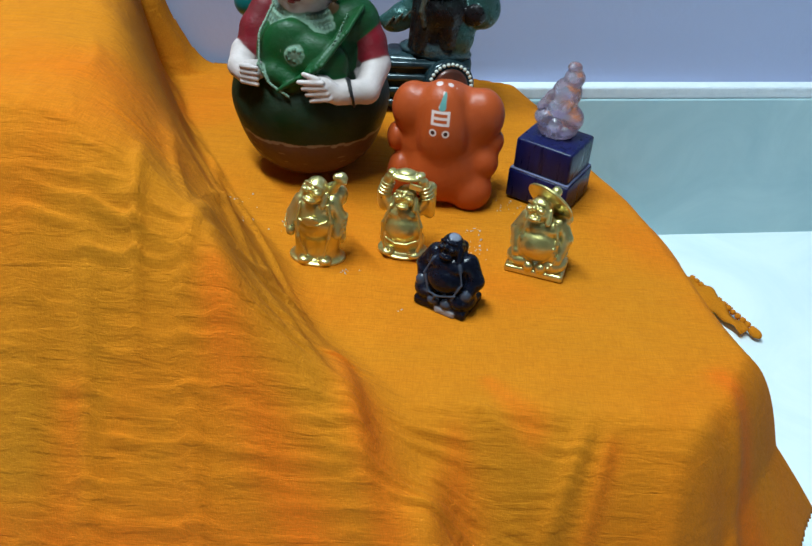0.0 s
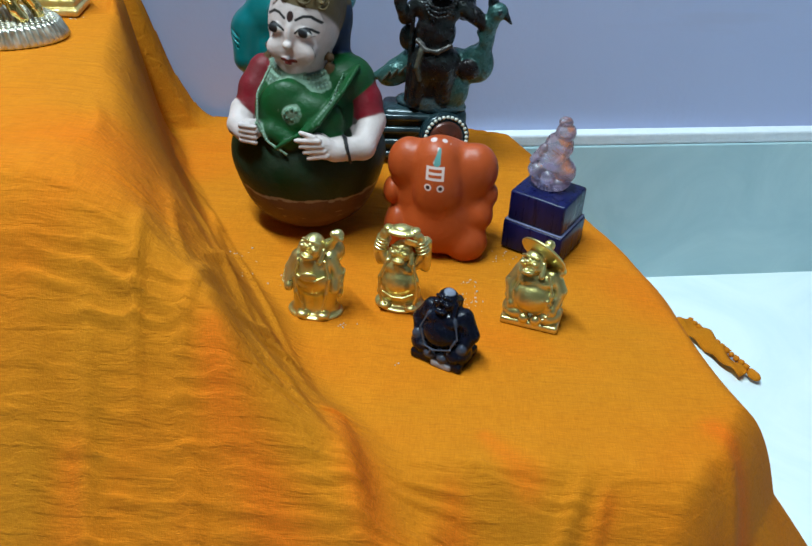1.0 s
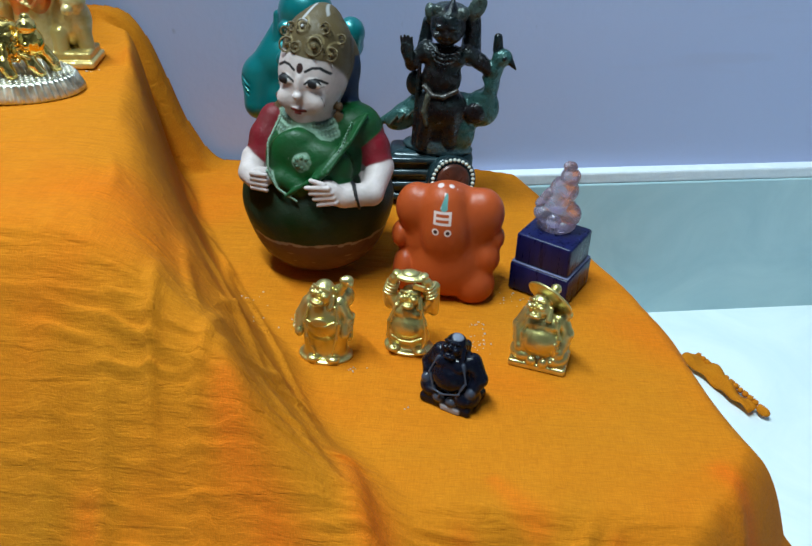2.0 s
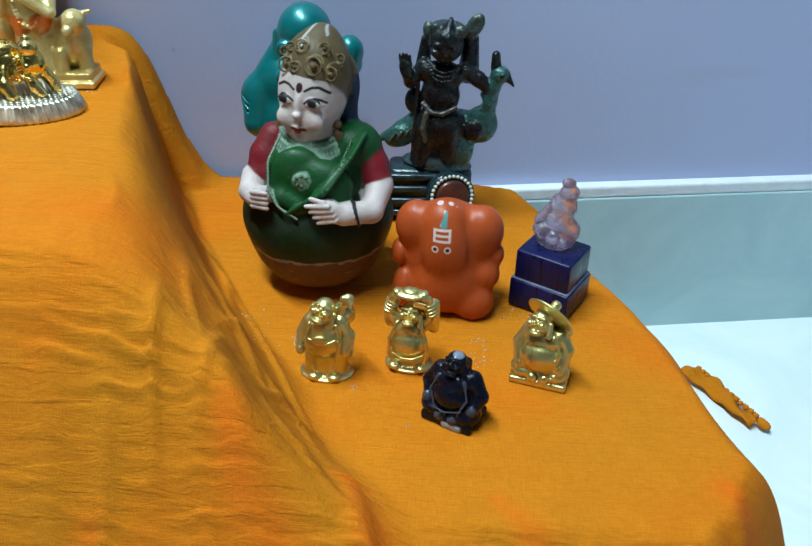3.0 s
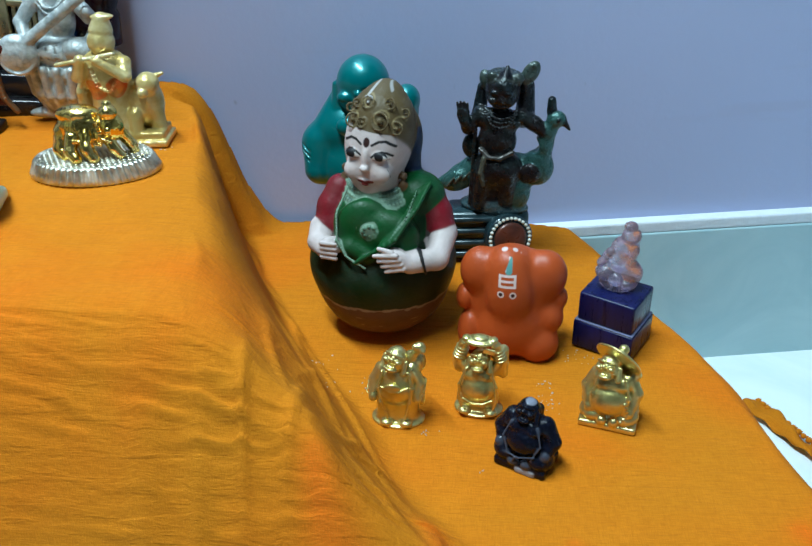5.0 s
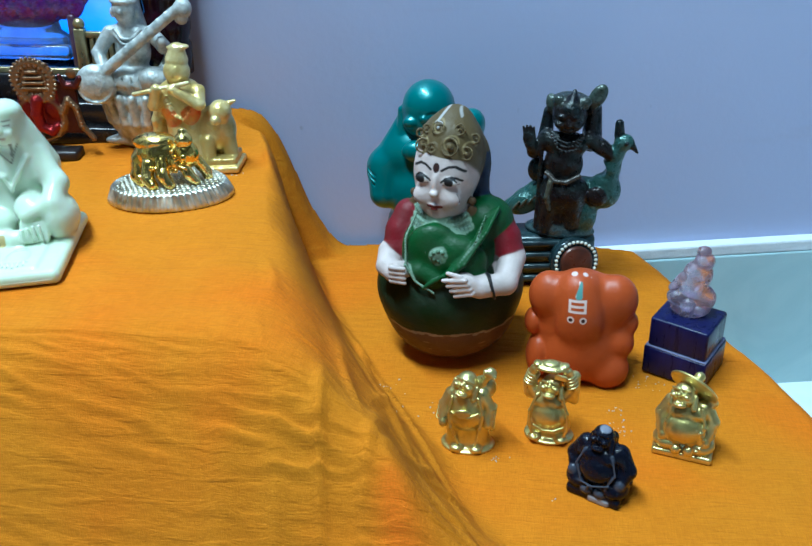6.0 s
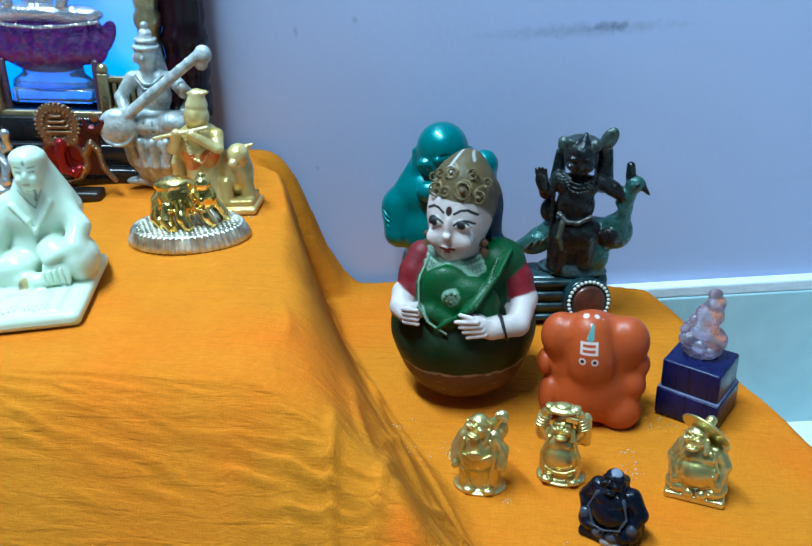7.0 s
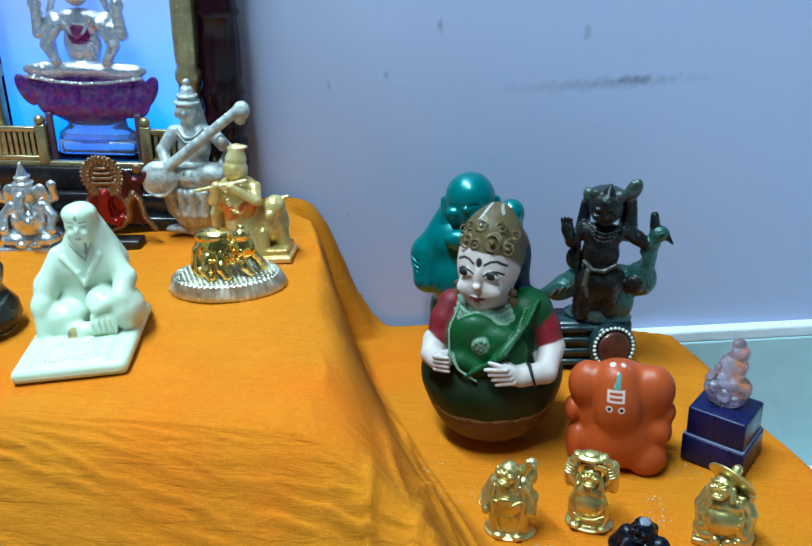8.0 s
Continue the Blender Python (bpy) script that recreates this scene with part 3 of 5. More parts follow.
# ---- the lower tier ----
def jolly_face(f, x, y, z, s=1.0):
    """Brow, nose, cheeks, ears and a broad open laugh on a head whose centre is given."""
    f.ball((x, y - 6.4 * s, z + 0.8 * s), (1.5 * s, 1.7 * s, 1.3 * s), k=0.3)
    for side in (-1, 1):
        f.ball((x + side * 3.5 * s, y - 5.0 * s, z - 0.2 * s), (2.2 * s, 2.2 * s, 1.7 * s), k=0.35)
        f.limb((x + side * 1.3 * s, y - 6.2 * s, z + 3.7 * s), (x + side * 4.6 * s, y - 4.6 * s, z + 3.3 * s), 0.8 * s, k=0.3)
        f.limb((x + side * 6.5 * s, y - 0.6 * s, z + 0.4 * s), (x + side * 6.4 * s, y - 1.0 * s, z - 6.0 * s), 1.1 * s, 1.7 * s, k=0.3)
        f.limb((x + side * 1.4 * s, y - 6.9 * s, z + 2.2 * s), (x + side * 4.4 * s, y - 5.6 * s, z + 1.8 * s), 0.8 * s, k=0.2, mode="cut")
    f.ball((x, y - 4.8 * s, z - 5.0 * s), (3.8 * s, 2.8 * s, 1.8 * s), k=0.5)
    f.limb((x - 2.9 * s, y - 6.8 * s, z - 2.3 * s), (x + 2.9 * s, y - 6.8 * s, z - 2.3 * s), 1.3 * s, k=0.2, mode="cut")
    f.ball((x, y - 7.0 * s, z - 2.9 * s), (2.4 * s, 2.0 * s, 1.5 * s), k=0.2, mode="cut")


def walking_figure():
    f = Model(0.42)
    f.ball((0, 0, 1.6), (16.5, 11.5, 2.2), k=0.5).ball((0, 0.5, 1.0), (16.5, 11.5, 1.8))
    f.limb((-5, 0.5, 5), (-6, 0, 22), 8, 7.5, k=3).limb((5, 0.5, 5), (6, 0, 22), 8, 7.5, k=3)
    f.ball((0, -3.5, 27), (11.5, 9, 10.5), k=2.5).ball((0, -0.5, 36), (11, 8, 8), k=3)
    f.ball((-4, -2.2, 37), (5, 5, 4), k=1.2).ball((4.5, -2.2, 37), (5, 5, 4), k=1.2)
    f.lean((-0.5, -1, 44), (-24, 8, -20))
    f.ball((-0.5, -2, 48), (6.7, 6.6, 7.4), k=1).ball((-0.5, -3, 44.5), (6.4, 5.2, 4.6), k=1)
    jolly_face(f, -0.5, -2, 47.2, 1.12)
    f.lean()
    f.chain([(-9, -1, 40), (-13, -2, 32), (-13.6, -6, 25)], 4.2, 3.2, k=1.4).ball((-13.8, -8, 23), (2.8, 3, 3.4), k=0.8)
    f.limb((-12, 1, 32), (-13, 2, 20), 3.5, 2.6, k=1.2)
    f.chain([(9, 0, 40), (13.6, -1, 31), (12.6, -5, 24)], 4.4, 3.3, k=1.4).ball((13, -6, 22), (3, 3, 3.2), k=0.8)
    f.limb((13.5, 1, 30), (15.2, 0, 17), 3.2, 2.0, k=1.2).ball((15.3, -1, 16.5), (1.8, 3, 3.2), k=0.6)
    f.ball((10, 5, 42), (7.5, 5.5, 8), k=1.5).limb((8, 2, 46), (13.5, 0, 54), 2.6, 2.2, k=1)
    f.ball((14.5, -0.5, 56.5), (3.7, 3.2, 3.6), k=0.8).ball((12.2, -1.5, 57.5), 2.2, k=0.4).ball((16.5, -2.4, 55.2), 1.7, k=0.3)
    for i in range(4):
        f.ring((-15 + 0.5 * i, -3 + 0.8 * i, 23.5 + 2.6 * i), 3.6, 0.45, k=0.5, turn=(12, 10, 0))
        f.ring((13.8 + 0.3 * i, -3 + 0.8 * i, 24 + 2.4 * i), 3.6, 0.45, k=0.5, turn=(12, -10, 0))
    f.chain([(-8, -6.5, 41), (-10.5, -9, 31), (-9, -10.5, 21), (-5, -9.5, 8)], 0.9, k=1.3)
    f.chain([(8, -6.5, 41), (10.5, -9, 31), (9, -10.5, 21), (6, -9.5, 8)], 0.9, k=1.3)
    f.chain([(-8, -10.5, 33), (-3, -12.6, 31), (3, -12.6, 31), (8, -10.5, 33)], 0.8, k=0.5)
    f.ball((-1, -11.8, 33), (5, 1.4, 3.2), k=0.5)
    for x in (-6, -2.5, 1.5, 5.5):
        f.chain([(x, -12.8, 25), (x * 1.15, -9.6, 14), (x * 1.4, -9.2, 5)], 0.65, k=0.5, mode="cut")
    f.ball((-6, -8.5, 4), (4.2, 3.6, 2.2), k=0.6).ball((6, -8.5, 4), (4.2, 3.6, 2.2), k=0.6)
    return f.build("walking_figurine", GOLD, pose(-0.0190, 0.4760, -0.0015, 0, 0, -4), "small gold laughing figurine carrying a sack on its shoulder", group="small gold figurines")


def raised_bowl_figure():
    f = Model(0.42)
    f.ball((0, 0, 1.6), (16, 11.5, 2.2), k=0.5).ball((0, 0.5, 1.0), (16, 11.5, 1.8))
    f.ball((0, 1, 9), (13.5, 9, 10), k=2.5).ball((0, -3.5, 21), (12.2, 9.6, 11), k=2).ball((0, -1, 32), (10.5, 7.6, 7), k=3)
    f.ball((-4.6, -4, 31.5), (5.2, 4.6, 3.8), k=0.8).ball((4.6, -4, 31.5), (5.2, 4.6, 3.8), k=0.8)
    f.lean((0.5, -2, 39), (-22, 0, -8))
    f.ball((0.5, -3, 43), (6.4, 6.3, 7), k=1).ball((0.5, -3.8, 40), (6.2, 5, 4.4), k=1)
    jolly_face(f, 0.5, -3, 42.2, 1.1)
    f.lean()
    for s in (-1, 1):
        f.chain([(s * 9, 0, 34), (s * 13.5, 0, 42), (s * 10.5, -1, 54)], 4.4, 3.2, k=1.4)
        f.ball((s * 13.5, 2, 38), (4.6, 5, 10), k=1.4)
        f.ball((s * 9.8, -2, 55.5), (3, 3, 2.6), k=0.6)
        for i in range(4):
            f.ring((s * (13.2 - 0.7 * i), -0.3, 43.5 + 2.4 * i), 4.1, 0.45, k=0.5, turn=(0, s * -14, 0))
        f.chain([(s * 8, -6, 37), (s * 12, -8.5, 26), (s * 12.5, -8, 14), (s * 10, -8, 6)], 0.9, k=1.3)
        f.ball((s * 8.5, -8, 4.2), (4.4, 4, 2.4), k=0.6)
    f.limb((14.5, 4, 48), (15.0, 4, 29), 3.8, 3.2, k=1.5)
    f.ball((0, -1, 57.2), (11, 6.5, 2.6), k=0.5).ball((0, -1, 59.2), (5.6, 4.2, 2.2), k=0.6).ball((-8.5, -1, 58.6), (3, 3.5, 1.8), k=0.6).ball((8.5, -1, 58.6), (3, 3.5, 1.8), k=0.6)
    f.block((6.5, -5.8, 52.6), (4, 0.8, 2.1), 0.5, k=0.3, turn=(0, 12, 0))
    f.chain([(-9, -12, 17), (-3, -13.4, 14.5), (4, -13.2, 14.5), (10, -11.6, 17)], 0.8, k=0.5)
    for x in (-6, -1, 4):
        f.chain([(x, -11.4, 13), (x * 1.3, -9.6, 5)], 0.7, k=0.5, mode="cut")
    return f.build("bowl_raising_figurine", GOLD, pose(0.0315, 0.4880, -0.0015, 0, 0, -8) @ Matrix.Diagonal((0.95, 0.95, 0.94, 1)), "small gold laughing figurine raising a bowl overhead", group="small gold figurines")


def hat_figure():
    f = Model(0.42)
    f.block((0, 0, 2.4), (17.5, 11.5, 2.4), 1.6)
    for s in (-1, 1):
        f.ball((s * 9.5, -3.5, 9), (8.6, 8.5, 5.6), k=1.4).ball((s * 3.6, -9.5, 6.6), (3.4, 3.2, 3.4), k=0.6)
        f.ball((s * 5.0, -3.4, 31), (5.2, 5, 3.8), k=0.9)
        f.chain([(s * 9.5, 1, 34), (s * 14.5, -1, 25), (s * 12.5, -6, 16)], 4.6, 3.2, k=1.3)
        f.ball((s * 12, -8, 14), (3, 2.8, 3.4), k=0.7)
        for i in range(3):
            f.ring((s * (13 + 0.4 * i), -4 + 1.2 * i, 17.5 + 3 * i), 3.8, 0.45, k=0.5, turn=(20, 0, 0))
        f.chain([(s * 8, -5.5, 36), (s * 11, -8.5, 25), (s * 9, -10, 14)], 0.9, k=1.3)
    f.ball((-0.5, -4.5, 20), (12.2, 9.5, 11), k=1.8).ball((0, -0.5, 31), (11, 8, 7.5), k=2.5)
    f.lean((-2.5, -2.5, 38), (-22, -10, -22))
    f.ball((-2.5, -3.5, 42.5), (6.7, 6.5, 7.2), k=1).ball((-2.5, -4.4, 39.4), (6.4, 5.2, 4.4), k=1)
    jolly_face(f, -2.5, -3.5, 41.8, 1.12)
    f.lean()
    f.ball((1.2, 1.6, 46), (15, 15, 1.7), k=0.8, turn=(-50, 36, 0)).ring((1.2, 1.6, 46), 14.2, 0.9, k=0.4, turn=(-50, 36, 0))
    f.ball((1.8, 2.8, 46.8), (6.5, 6.5, 3.4), k=1.5, turn=(-50, 36, 0)).limb((2.6, 4.6, 48.2), (3.4, 6.4, 50.2), 2.8, 3.2, k=0.8)
    f.chain([(10, 1, 33), (13, 1.5, 37), (11.5, 2.5, 41)], 3.2, 2.4, k=1)
    f.beads([(9, -10, 22), (12, -9.5, 14), (8, -11.5, 9)], 7, 1.3)
    return f.build("hat_bearing_figurine", GOLD, pose(0.1125, 0.4810, -0.0015, 0, 0, -16), "small gold laughing figurine seated with a round hat", group="small gold figurines")


def stone_figure():
    dark, chalk = (0.003, 0.0036, 0.0075), (0.075, 0.085, 0.115)
    f = Model(0.5, 0.7)
    f.block((0, 0, 3), (16, 12, 3), 1.8, dark)
    f.block((4, -10.8, 2.2), (6, 2, 2.0), 0.8, (0.5, 0.5, 0.55))
    for s in (-1, 1):
        f.ball((s * 10, -4, 9.5), (8.5, 8.5, 6.5), dark, k=1.2).ball((s * 4, -10.5, 7), (3.6, 3, 3), chalk, k=0.6)
        f.chain([(s * 10, 2, 30), (s * 16, 0, 21), (s * 13, -6, 14)], 5.2, 3.6, dark, k=1.3)
        f.ball((s * 14, -7.5, 15), (3, 2.6, 3.2), chalk, k=0.7)
        f.ball((s * 4.8, -4.6, 28.5), (5, 4.4, 3.4), dark, k=0.8)
        f.chain([(s * 8, -6, 32), (s * 11.5, -9, 22), (s * 7, -11.5, 12)], 0.6, colour=chalk, k=0.6)
    f.ball((0, -4, 20), (11.5, 9.5, 9.5), dark, k=1.2).ball((0, 0, 28), (12, 8.5, 8), dark, k=2)
    f.lean((0, 0, 34), (-20, -4, -8))
    f.ball((0, -1.5, 38.5), (6.4, 6.4, 7.2), dark, k=1).ball((0, -2.8, 36), (6, 4.8, 4), dark, k=1)
    f.block((0, 3, 34), (6.2, 4.5, 8), 3, dark, k=1.5)
    jolly_face(f, 0, -1.5, 37.8)
    f.lean()
    f.chain([(-10, -11, 12), (0, -13, 12.5), (9, -11.5, 15)], 0.6, colour=chalk, k=0.5)
    f.chain([(-2, -13.2, 12), (-4, -12.6, 7)], 0.7, colour=chalk, k=0.5)
    f.ball((1.5, 0.5, 45.2), (4, 4, 1.2), mode="paint", colour=(0.32, 0.34, 0.42))
    return f.build("stone_figurine", STONE, pose(0.0595, 0.4425, -0.0015, 0, 0, -27), "small black stone laughing figurine with chalky edges")


def rocking_doll():
    clay, green, deep = (0.105, 0.046, 0.033), (0.003, 0.062, 0.013), (0.0010, 0.018, 0.0045)
    skin, red, dark, gilt = (0.62, 0.52, 0.50), (0.17, 0.007, 0.014), (0.010, 0.010, 0.014), (0.105, 0.072, 0.030)
    lace, navy, grey = (0.20, 0.31, 0.22), (0.010, 0.022, 0.06), (0.10, 0.085, 0.075)
    f = Model(0.95, 0.5)
    # rounded bottom, skirt and shoulders
    f.ball((0, 0, 36), (46, 44, 36), deep, k=8).ball((0, 0, 55), (52, 47, 36), deep, k=10)
    f.ball((0, 2, 88), (41, 34, 28), green, k=12)
    f.ball((0, 0, 100), (26, 24, 15), green, k=8)
    f.limb((-1, -3, 108), (-2, -4, 128), 17, 17, skin, k=4)
    # head, hair and crown, turned to its right
    yaw = ((-1, -2, 120), (-4, 3, -16))
    f.lean(*yaw)
    f.shift = np.array((0, 0, 5.0))
    f.ball((-1, -4, 137), (21.6, 23, 28), skin, k=3).ball((-1, -8, 122), (16.6, 17, 14), skin, k=5).ball((-1, -17, 114), (8, 7, 5.5), skin, k=5)
    f.ball((0, 1, 147), (22.4, 24.0, 29), gilt, k=2).limb((1, 2, 162), (2, 4, 170), 14, 7.5, gilt, k=8)
    f.ball((5, 14, 136), (19, 14, 28), navy, k=2).limb((18, 10, 130), (20, 10, 100), 6.5, 7, navy, k=2)
    # face relief
    f.ball((-1, -26.6, 134), (2.5, 3.0, 7), skin, k=2.5).ball((-1, -29.2, 128.6), (3.0, 2.8, 2.3), skin, k=1.2)
    f.ball((-1, -25.6, 119.2), (4.2, 2.0, 1.2), skin, k=0.8).ball((-1, -25.2, 116.8), (3.6, 2.0, 1.3), skin, k=0.8)
    for s in (-1, 1):
        f.ball((-1 + s * 9, -22.5, 124), (7, 4.5, 6.5), skin, k=4)
        f.ball((-1 + s * 9, -25.5, 136.5), (5.4, 2.2, 3.0), skin, k=1.5)
        f.ball((-1 + s * 20.3, -9, 119.5), (2.8, 2.4, 3.0), (0.10, 0.05, 0.02), k=0.5).ball((-1 + s * 20.3, -9.5, 113.2), (2.6, 2.2, 3.4), (0.10, 0.05, 0.02), k=0.5)
    # scrolls in relief on the crown
    for x, z, r in ((-13, 156, 4.4), (6, 158, 5.4), (16, 154, 4.0), (-4, 168, 4.0), (-6, 156, 3.0), (10, 168, 3.4), (-17, 162, 2.6), (19, 162, 2.8), (-12, 166, 2.6)):
        out = 24.0 * math.sqrt(1 - ((z - 147) / 30) ** 2) + 1.0
        f.ring((x, 1 - math.sqrt(max(out * out - x * x, 9)), z), r, 0.8, (0.15, 0.11, 0.048), k=0.7, turn=(68, x * -1.8, 0)).ball((x, 1 - math.sqrt(max(out * out - x * x, 9)), z), r * 0.35, (0.15, 0.11, 0.048), k=0.7)
    f.lean()
    # sleeves with a dull border, arms, hands
    f.shift = np.array((1.5, 0, 9.0))
    f.chain([(-28, -2, 101), (-34, -8, 91), (-37, -14, 81)], 10, 9, red, k=3)
    f.chain([(32, -3, 94), (37, -10, 86), (39.5, -15, 79)], 10.5, 10, red, k=3).ball((24, -4, 98), (18, 17, 15), green, k=4)
    f.ring((40, -16.5, 77.5), 8.6, 1.7, grey, k=0.8, turn=(28, 12, 0)).ring((-38.5, -15.5, 79), 7.6, 1.5, grey, k=0.8, turn=(26, -12, 0))
    f.chain([(-41, -16, 79), (-42, -26, 73), (-37, -33, 72)], 8, 7, skin, k=1.5)
    f.chain([(42, -18, 75), (37, -35, 65), (20, -44, 66)], 9, 6.8, skin, k=2)
    f.ball((12, -46.5, 69.5), (10, 5, 7.5), skin, k=2, turn=(0, 20, 0)).ball((-34, -36.5, 74), (6.5, 5, 8), skin, k=1.5)
    for i in range(4):
        f.limb((11 + 1.6 * i, -50.5, 75.5 - 3.2 * i), (-3 + 2.4 * i, -49.5, 75 - 3.9 * i), 2.0, 1.5, skin, k=0.4)
        f.limb((-38, -41, 80 - 3.3 * i), (-29, -42.5, 79.5 - 3.5 * i), 1.9, 1.5, skin, k=0.4)
        f.limb((-38, -42, 78.3 - 3.3 * i), (-29, -44, 77.8 - 3.5 * i), 0.35, colour=(0.20, 0.15, 0.14), k=0.2, mode="paint")
        f.limb((10 + 1.6 * i, -52.5, 73.9 - 3.2 * i), (-1 + 2.4 * i, -51.5, 73.2 - 3.8 * i), 0.35, colour=(0.25, 0.19, 0.18), k=0.2, mode="paint")
    f.limb((8, -49, 77), (0, -49, 80), 2.0, 1.5, skin, k=0.5)
    f.ring((28, -41, 65.5), 7.9, 1.0, dark, k=0.3, turn=(10, 78, 20))
    # sari over the breast, its gathers, lace border and the necklace
    f.ball((-11, -28, 84), (18, 8, 20), green, k=9).ball((8, -32, 80), (17, 9, 16), green, k=7)
    f.limb((-20, -36, 74), (-9, -39, 69), 5, 4, green, k=6)
    for i in range(5):
        f.chain([(-17 + 3.4 * i, -43.5 + 0.6 * i, 66 + 1.2 * i), (-4 + 3.6 * i, -45, 75 + 2.2 * i), (14 + 2.6 * i, -37 + i, 91 + 2.4 * i), (25 + 2 * i, -18 + i, 106 + i)], 1.3, colour=green, k=1.2)
    f.beads([(-21, -21, 110), (-28, -31, 97), (-28, -38, 80), (-22, -42, 70), (-10, -45, 63)], 34, 1.1, lace)
    f.beads([(24, -22, 108), (18, -37, 97), (8, -43, 84), (-3, -46, 72)], 26, 0.9, (0.13, 0.22, 0.15))
    f.shift = np.array((0, 0, 5.0))
    for big, z, tint in ((19.5, 113.0, (0.10, 0.16, 0.12)), (21.5, 110.0, (0.16, 0.25, 0.18)), (23.5, 107.0, (0.08, 0.14, 0.10))):
        f.ring((-1, -2, z), big, 1.8, tint, k=0.8, turn=(14, 0, 0))
        for i in range(30):
            a = math.pi * (1.0 + i / 29)
            f.ball((-1 + (big + 1.2) * math.cos(a), -2 + (big + 1.2) * math.sin(a), z + 0.24 * big * math.sin(a)), (0.8, 0.8, 1.7), lace, k=0.3)
    f.ball((-5, -36.5, 91), (5.6, 3, 4.4), lace, k=0.8)
    for i in range(8):
        f.ball((-5 + 4.4 * math.cos(i * math.tau / 8), -38.6, 91 + 3.4 * math.sin(i * math.tau / 8)), (1.4, 1.4, 1.4), (0.12, 0.22, 0.14), k=0.3)
    # brushwork
    f.shift = np.zeros(3)
    f.ball((0, 0, 2), (90, 90, 43), mode="paint", colour=clay)
    rng = random.Random(12)
    for i in range(64):
        a = math.tau * i / 64
        f.ball((49 * math.cos(a), 45 * math.sin(a), 38.0 + rng.uniform(-1.2, 1.2)), (rng.uniform(1.5, 4.0), 6, rng.uniform(0.4, 1.5)), mode="paint", colour=(0.26, 0.20, 0.15))
    for i in range(20):
        a = math.pi * rng.uniform(1.0, 2.0)
        f.ball((44 * math.cos(a), 42 * math.sin(a), rng.uniform(18, 32)), (rng.uniform(0.6, 2.6), 6, rng.uniform(0.3, 0.9)), mode="paint", colour=(0.24, 0.15, 0.11))
    f.lean(*yaw)
    f.shift = np.array((0, 0, 5.0))
    f.block((-1, -10, 180), (45, 40, 29), 1, gilt, turn=(-2, 6, 0), mode="paint")
    for x, z, r in ((-13, 158, 3.6), (6, 160, 4.4), (16, 157, 3.2), (-4, 169, 3.4)):
        f.stroke([(x + r * math.cos(a * 0.55), -12, z + r * math.sin(a * 0.55)) for a in range(10)], 24, 0.6, (0.24, 0.18, 0.085), 14)
    f.stroke([(-6, -6, 171), (-3, -6, 177), (0, -6, 182), (4, -6, 184)], 18, 0.9, (0.42, 0.41, 0.40), 12).stroke([(3, -6, 181), (8, -6, 174)], 12, 0.7, (0.36, 0.35, 0.34), 12)
    f.limb((-2, -14, 176), (-4, -22, 164), 2.4, 1.4, mode="paint", colour=(0.46, 0.45, 0.44)).limb((2, -14, 174), (2, -22, 166), 1.2, 0.8, mode="paint", colour=(0.04, 0.03, 0.03))
    for s in (-1, 1):
        x = -1 + s * 9.6
        f.ball((x, -22, 136.4), (6.2, 16, 3.0), mode="paint", colour=(0.80, 0.76, 0.74))
        f.ball((x - 0.6, -22, 136.6), (3.2, 16, 3.2), mode="paint", colour=dark)
        f.stroke([(x - 5.6, -22, 136.0), (x - 3, -22, 138.6), (x, -22, 139.4), (x + 3, -22, 138.6), (x + 6.2, -22, 136.6)], 20, 0.75, dark, 16)
        f.stroke([(x - 4.6, -22, 134.2), (x, -22, 133.5), (x + 4.6, -22, 134.6)], 12, 0.4, (0.25, 0.18, 0.17), 16)
        f.stroke([(x - s * 6.0, -22, 143.4), (x - s * 2, -22, 145.8), (x + s * 2, -22, 145.9), (x + s * 7.4, -22, 142.4)], 24, 0.8, dark, 16)
    f.ball((-1, -28, 145.0), (2.2, 8, 3.2), mode="paint", colour=(0.03, 0.006, 0.006))
    f.stroke([(-5.2, -24, 118.6), (-3, -24, 118.8), (-1, -24, 118.0), (1, -24, 118.8), (3.4, -24, 118.8)], 14, 1.2, (0.17, 0.014, 0.014), 14)
    f.ball((-1, -24, 116.9), (2.6, 14, 1.1), mode="paint", colour=(0.20, 0.02, 0.02))
    f.limb((13, -24, 129), (15, -23, 123), 0.45, mode="paint", colour=(0.22, 0.20, 0.19)).limb((6, -24, 120), (8, -24, 119.4), 0.35, mode="paint", colour=(0.24, 0.17, 0.16))
    f.lean()
    return f.build("rocking_doll", DOLL, pose(-0.0375, 0.5850, -0.0020, 0, 0, 2), "painted roly-poly doll in green sari and gilt crown", "doll", fine=1)


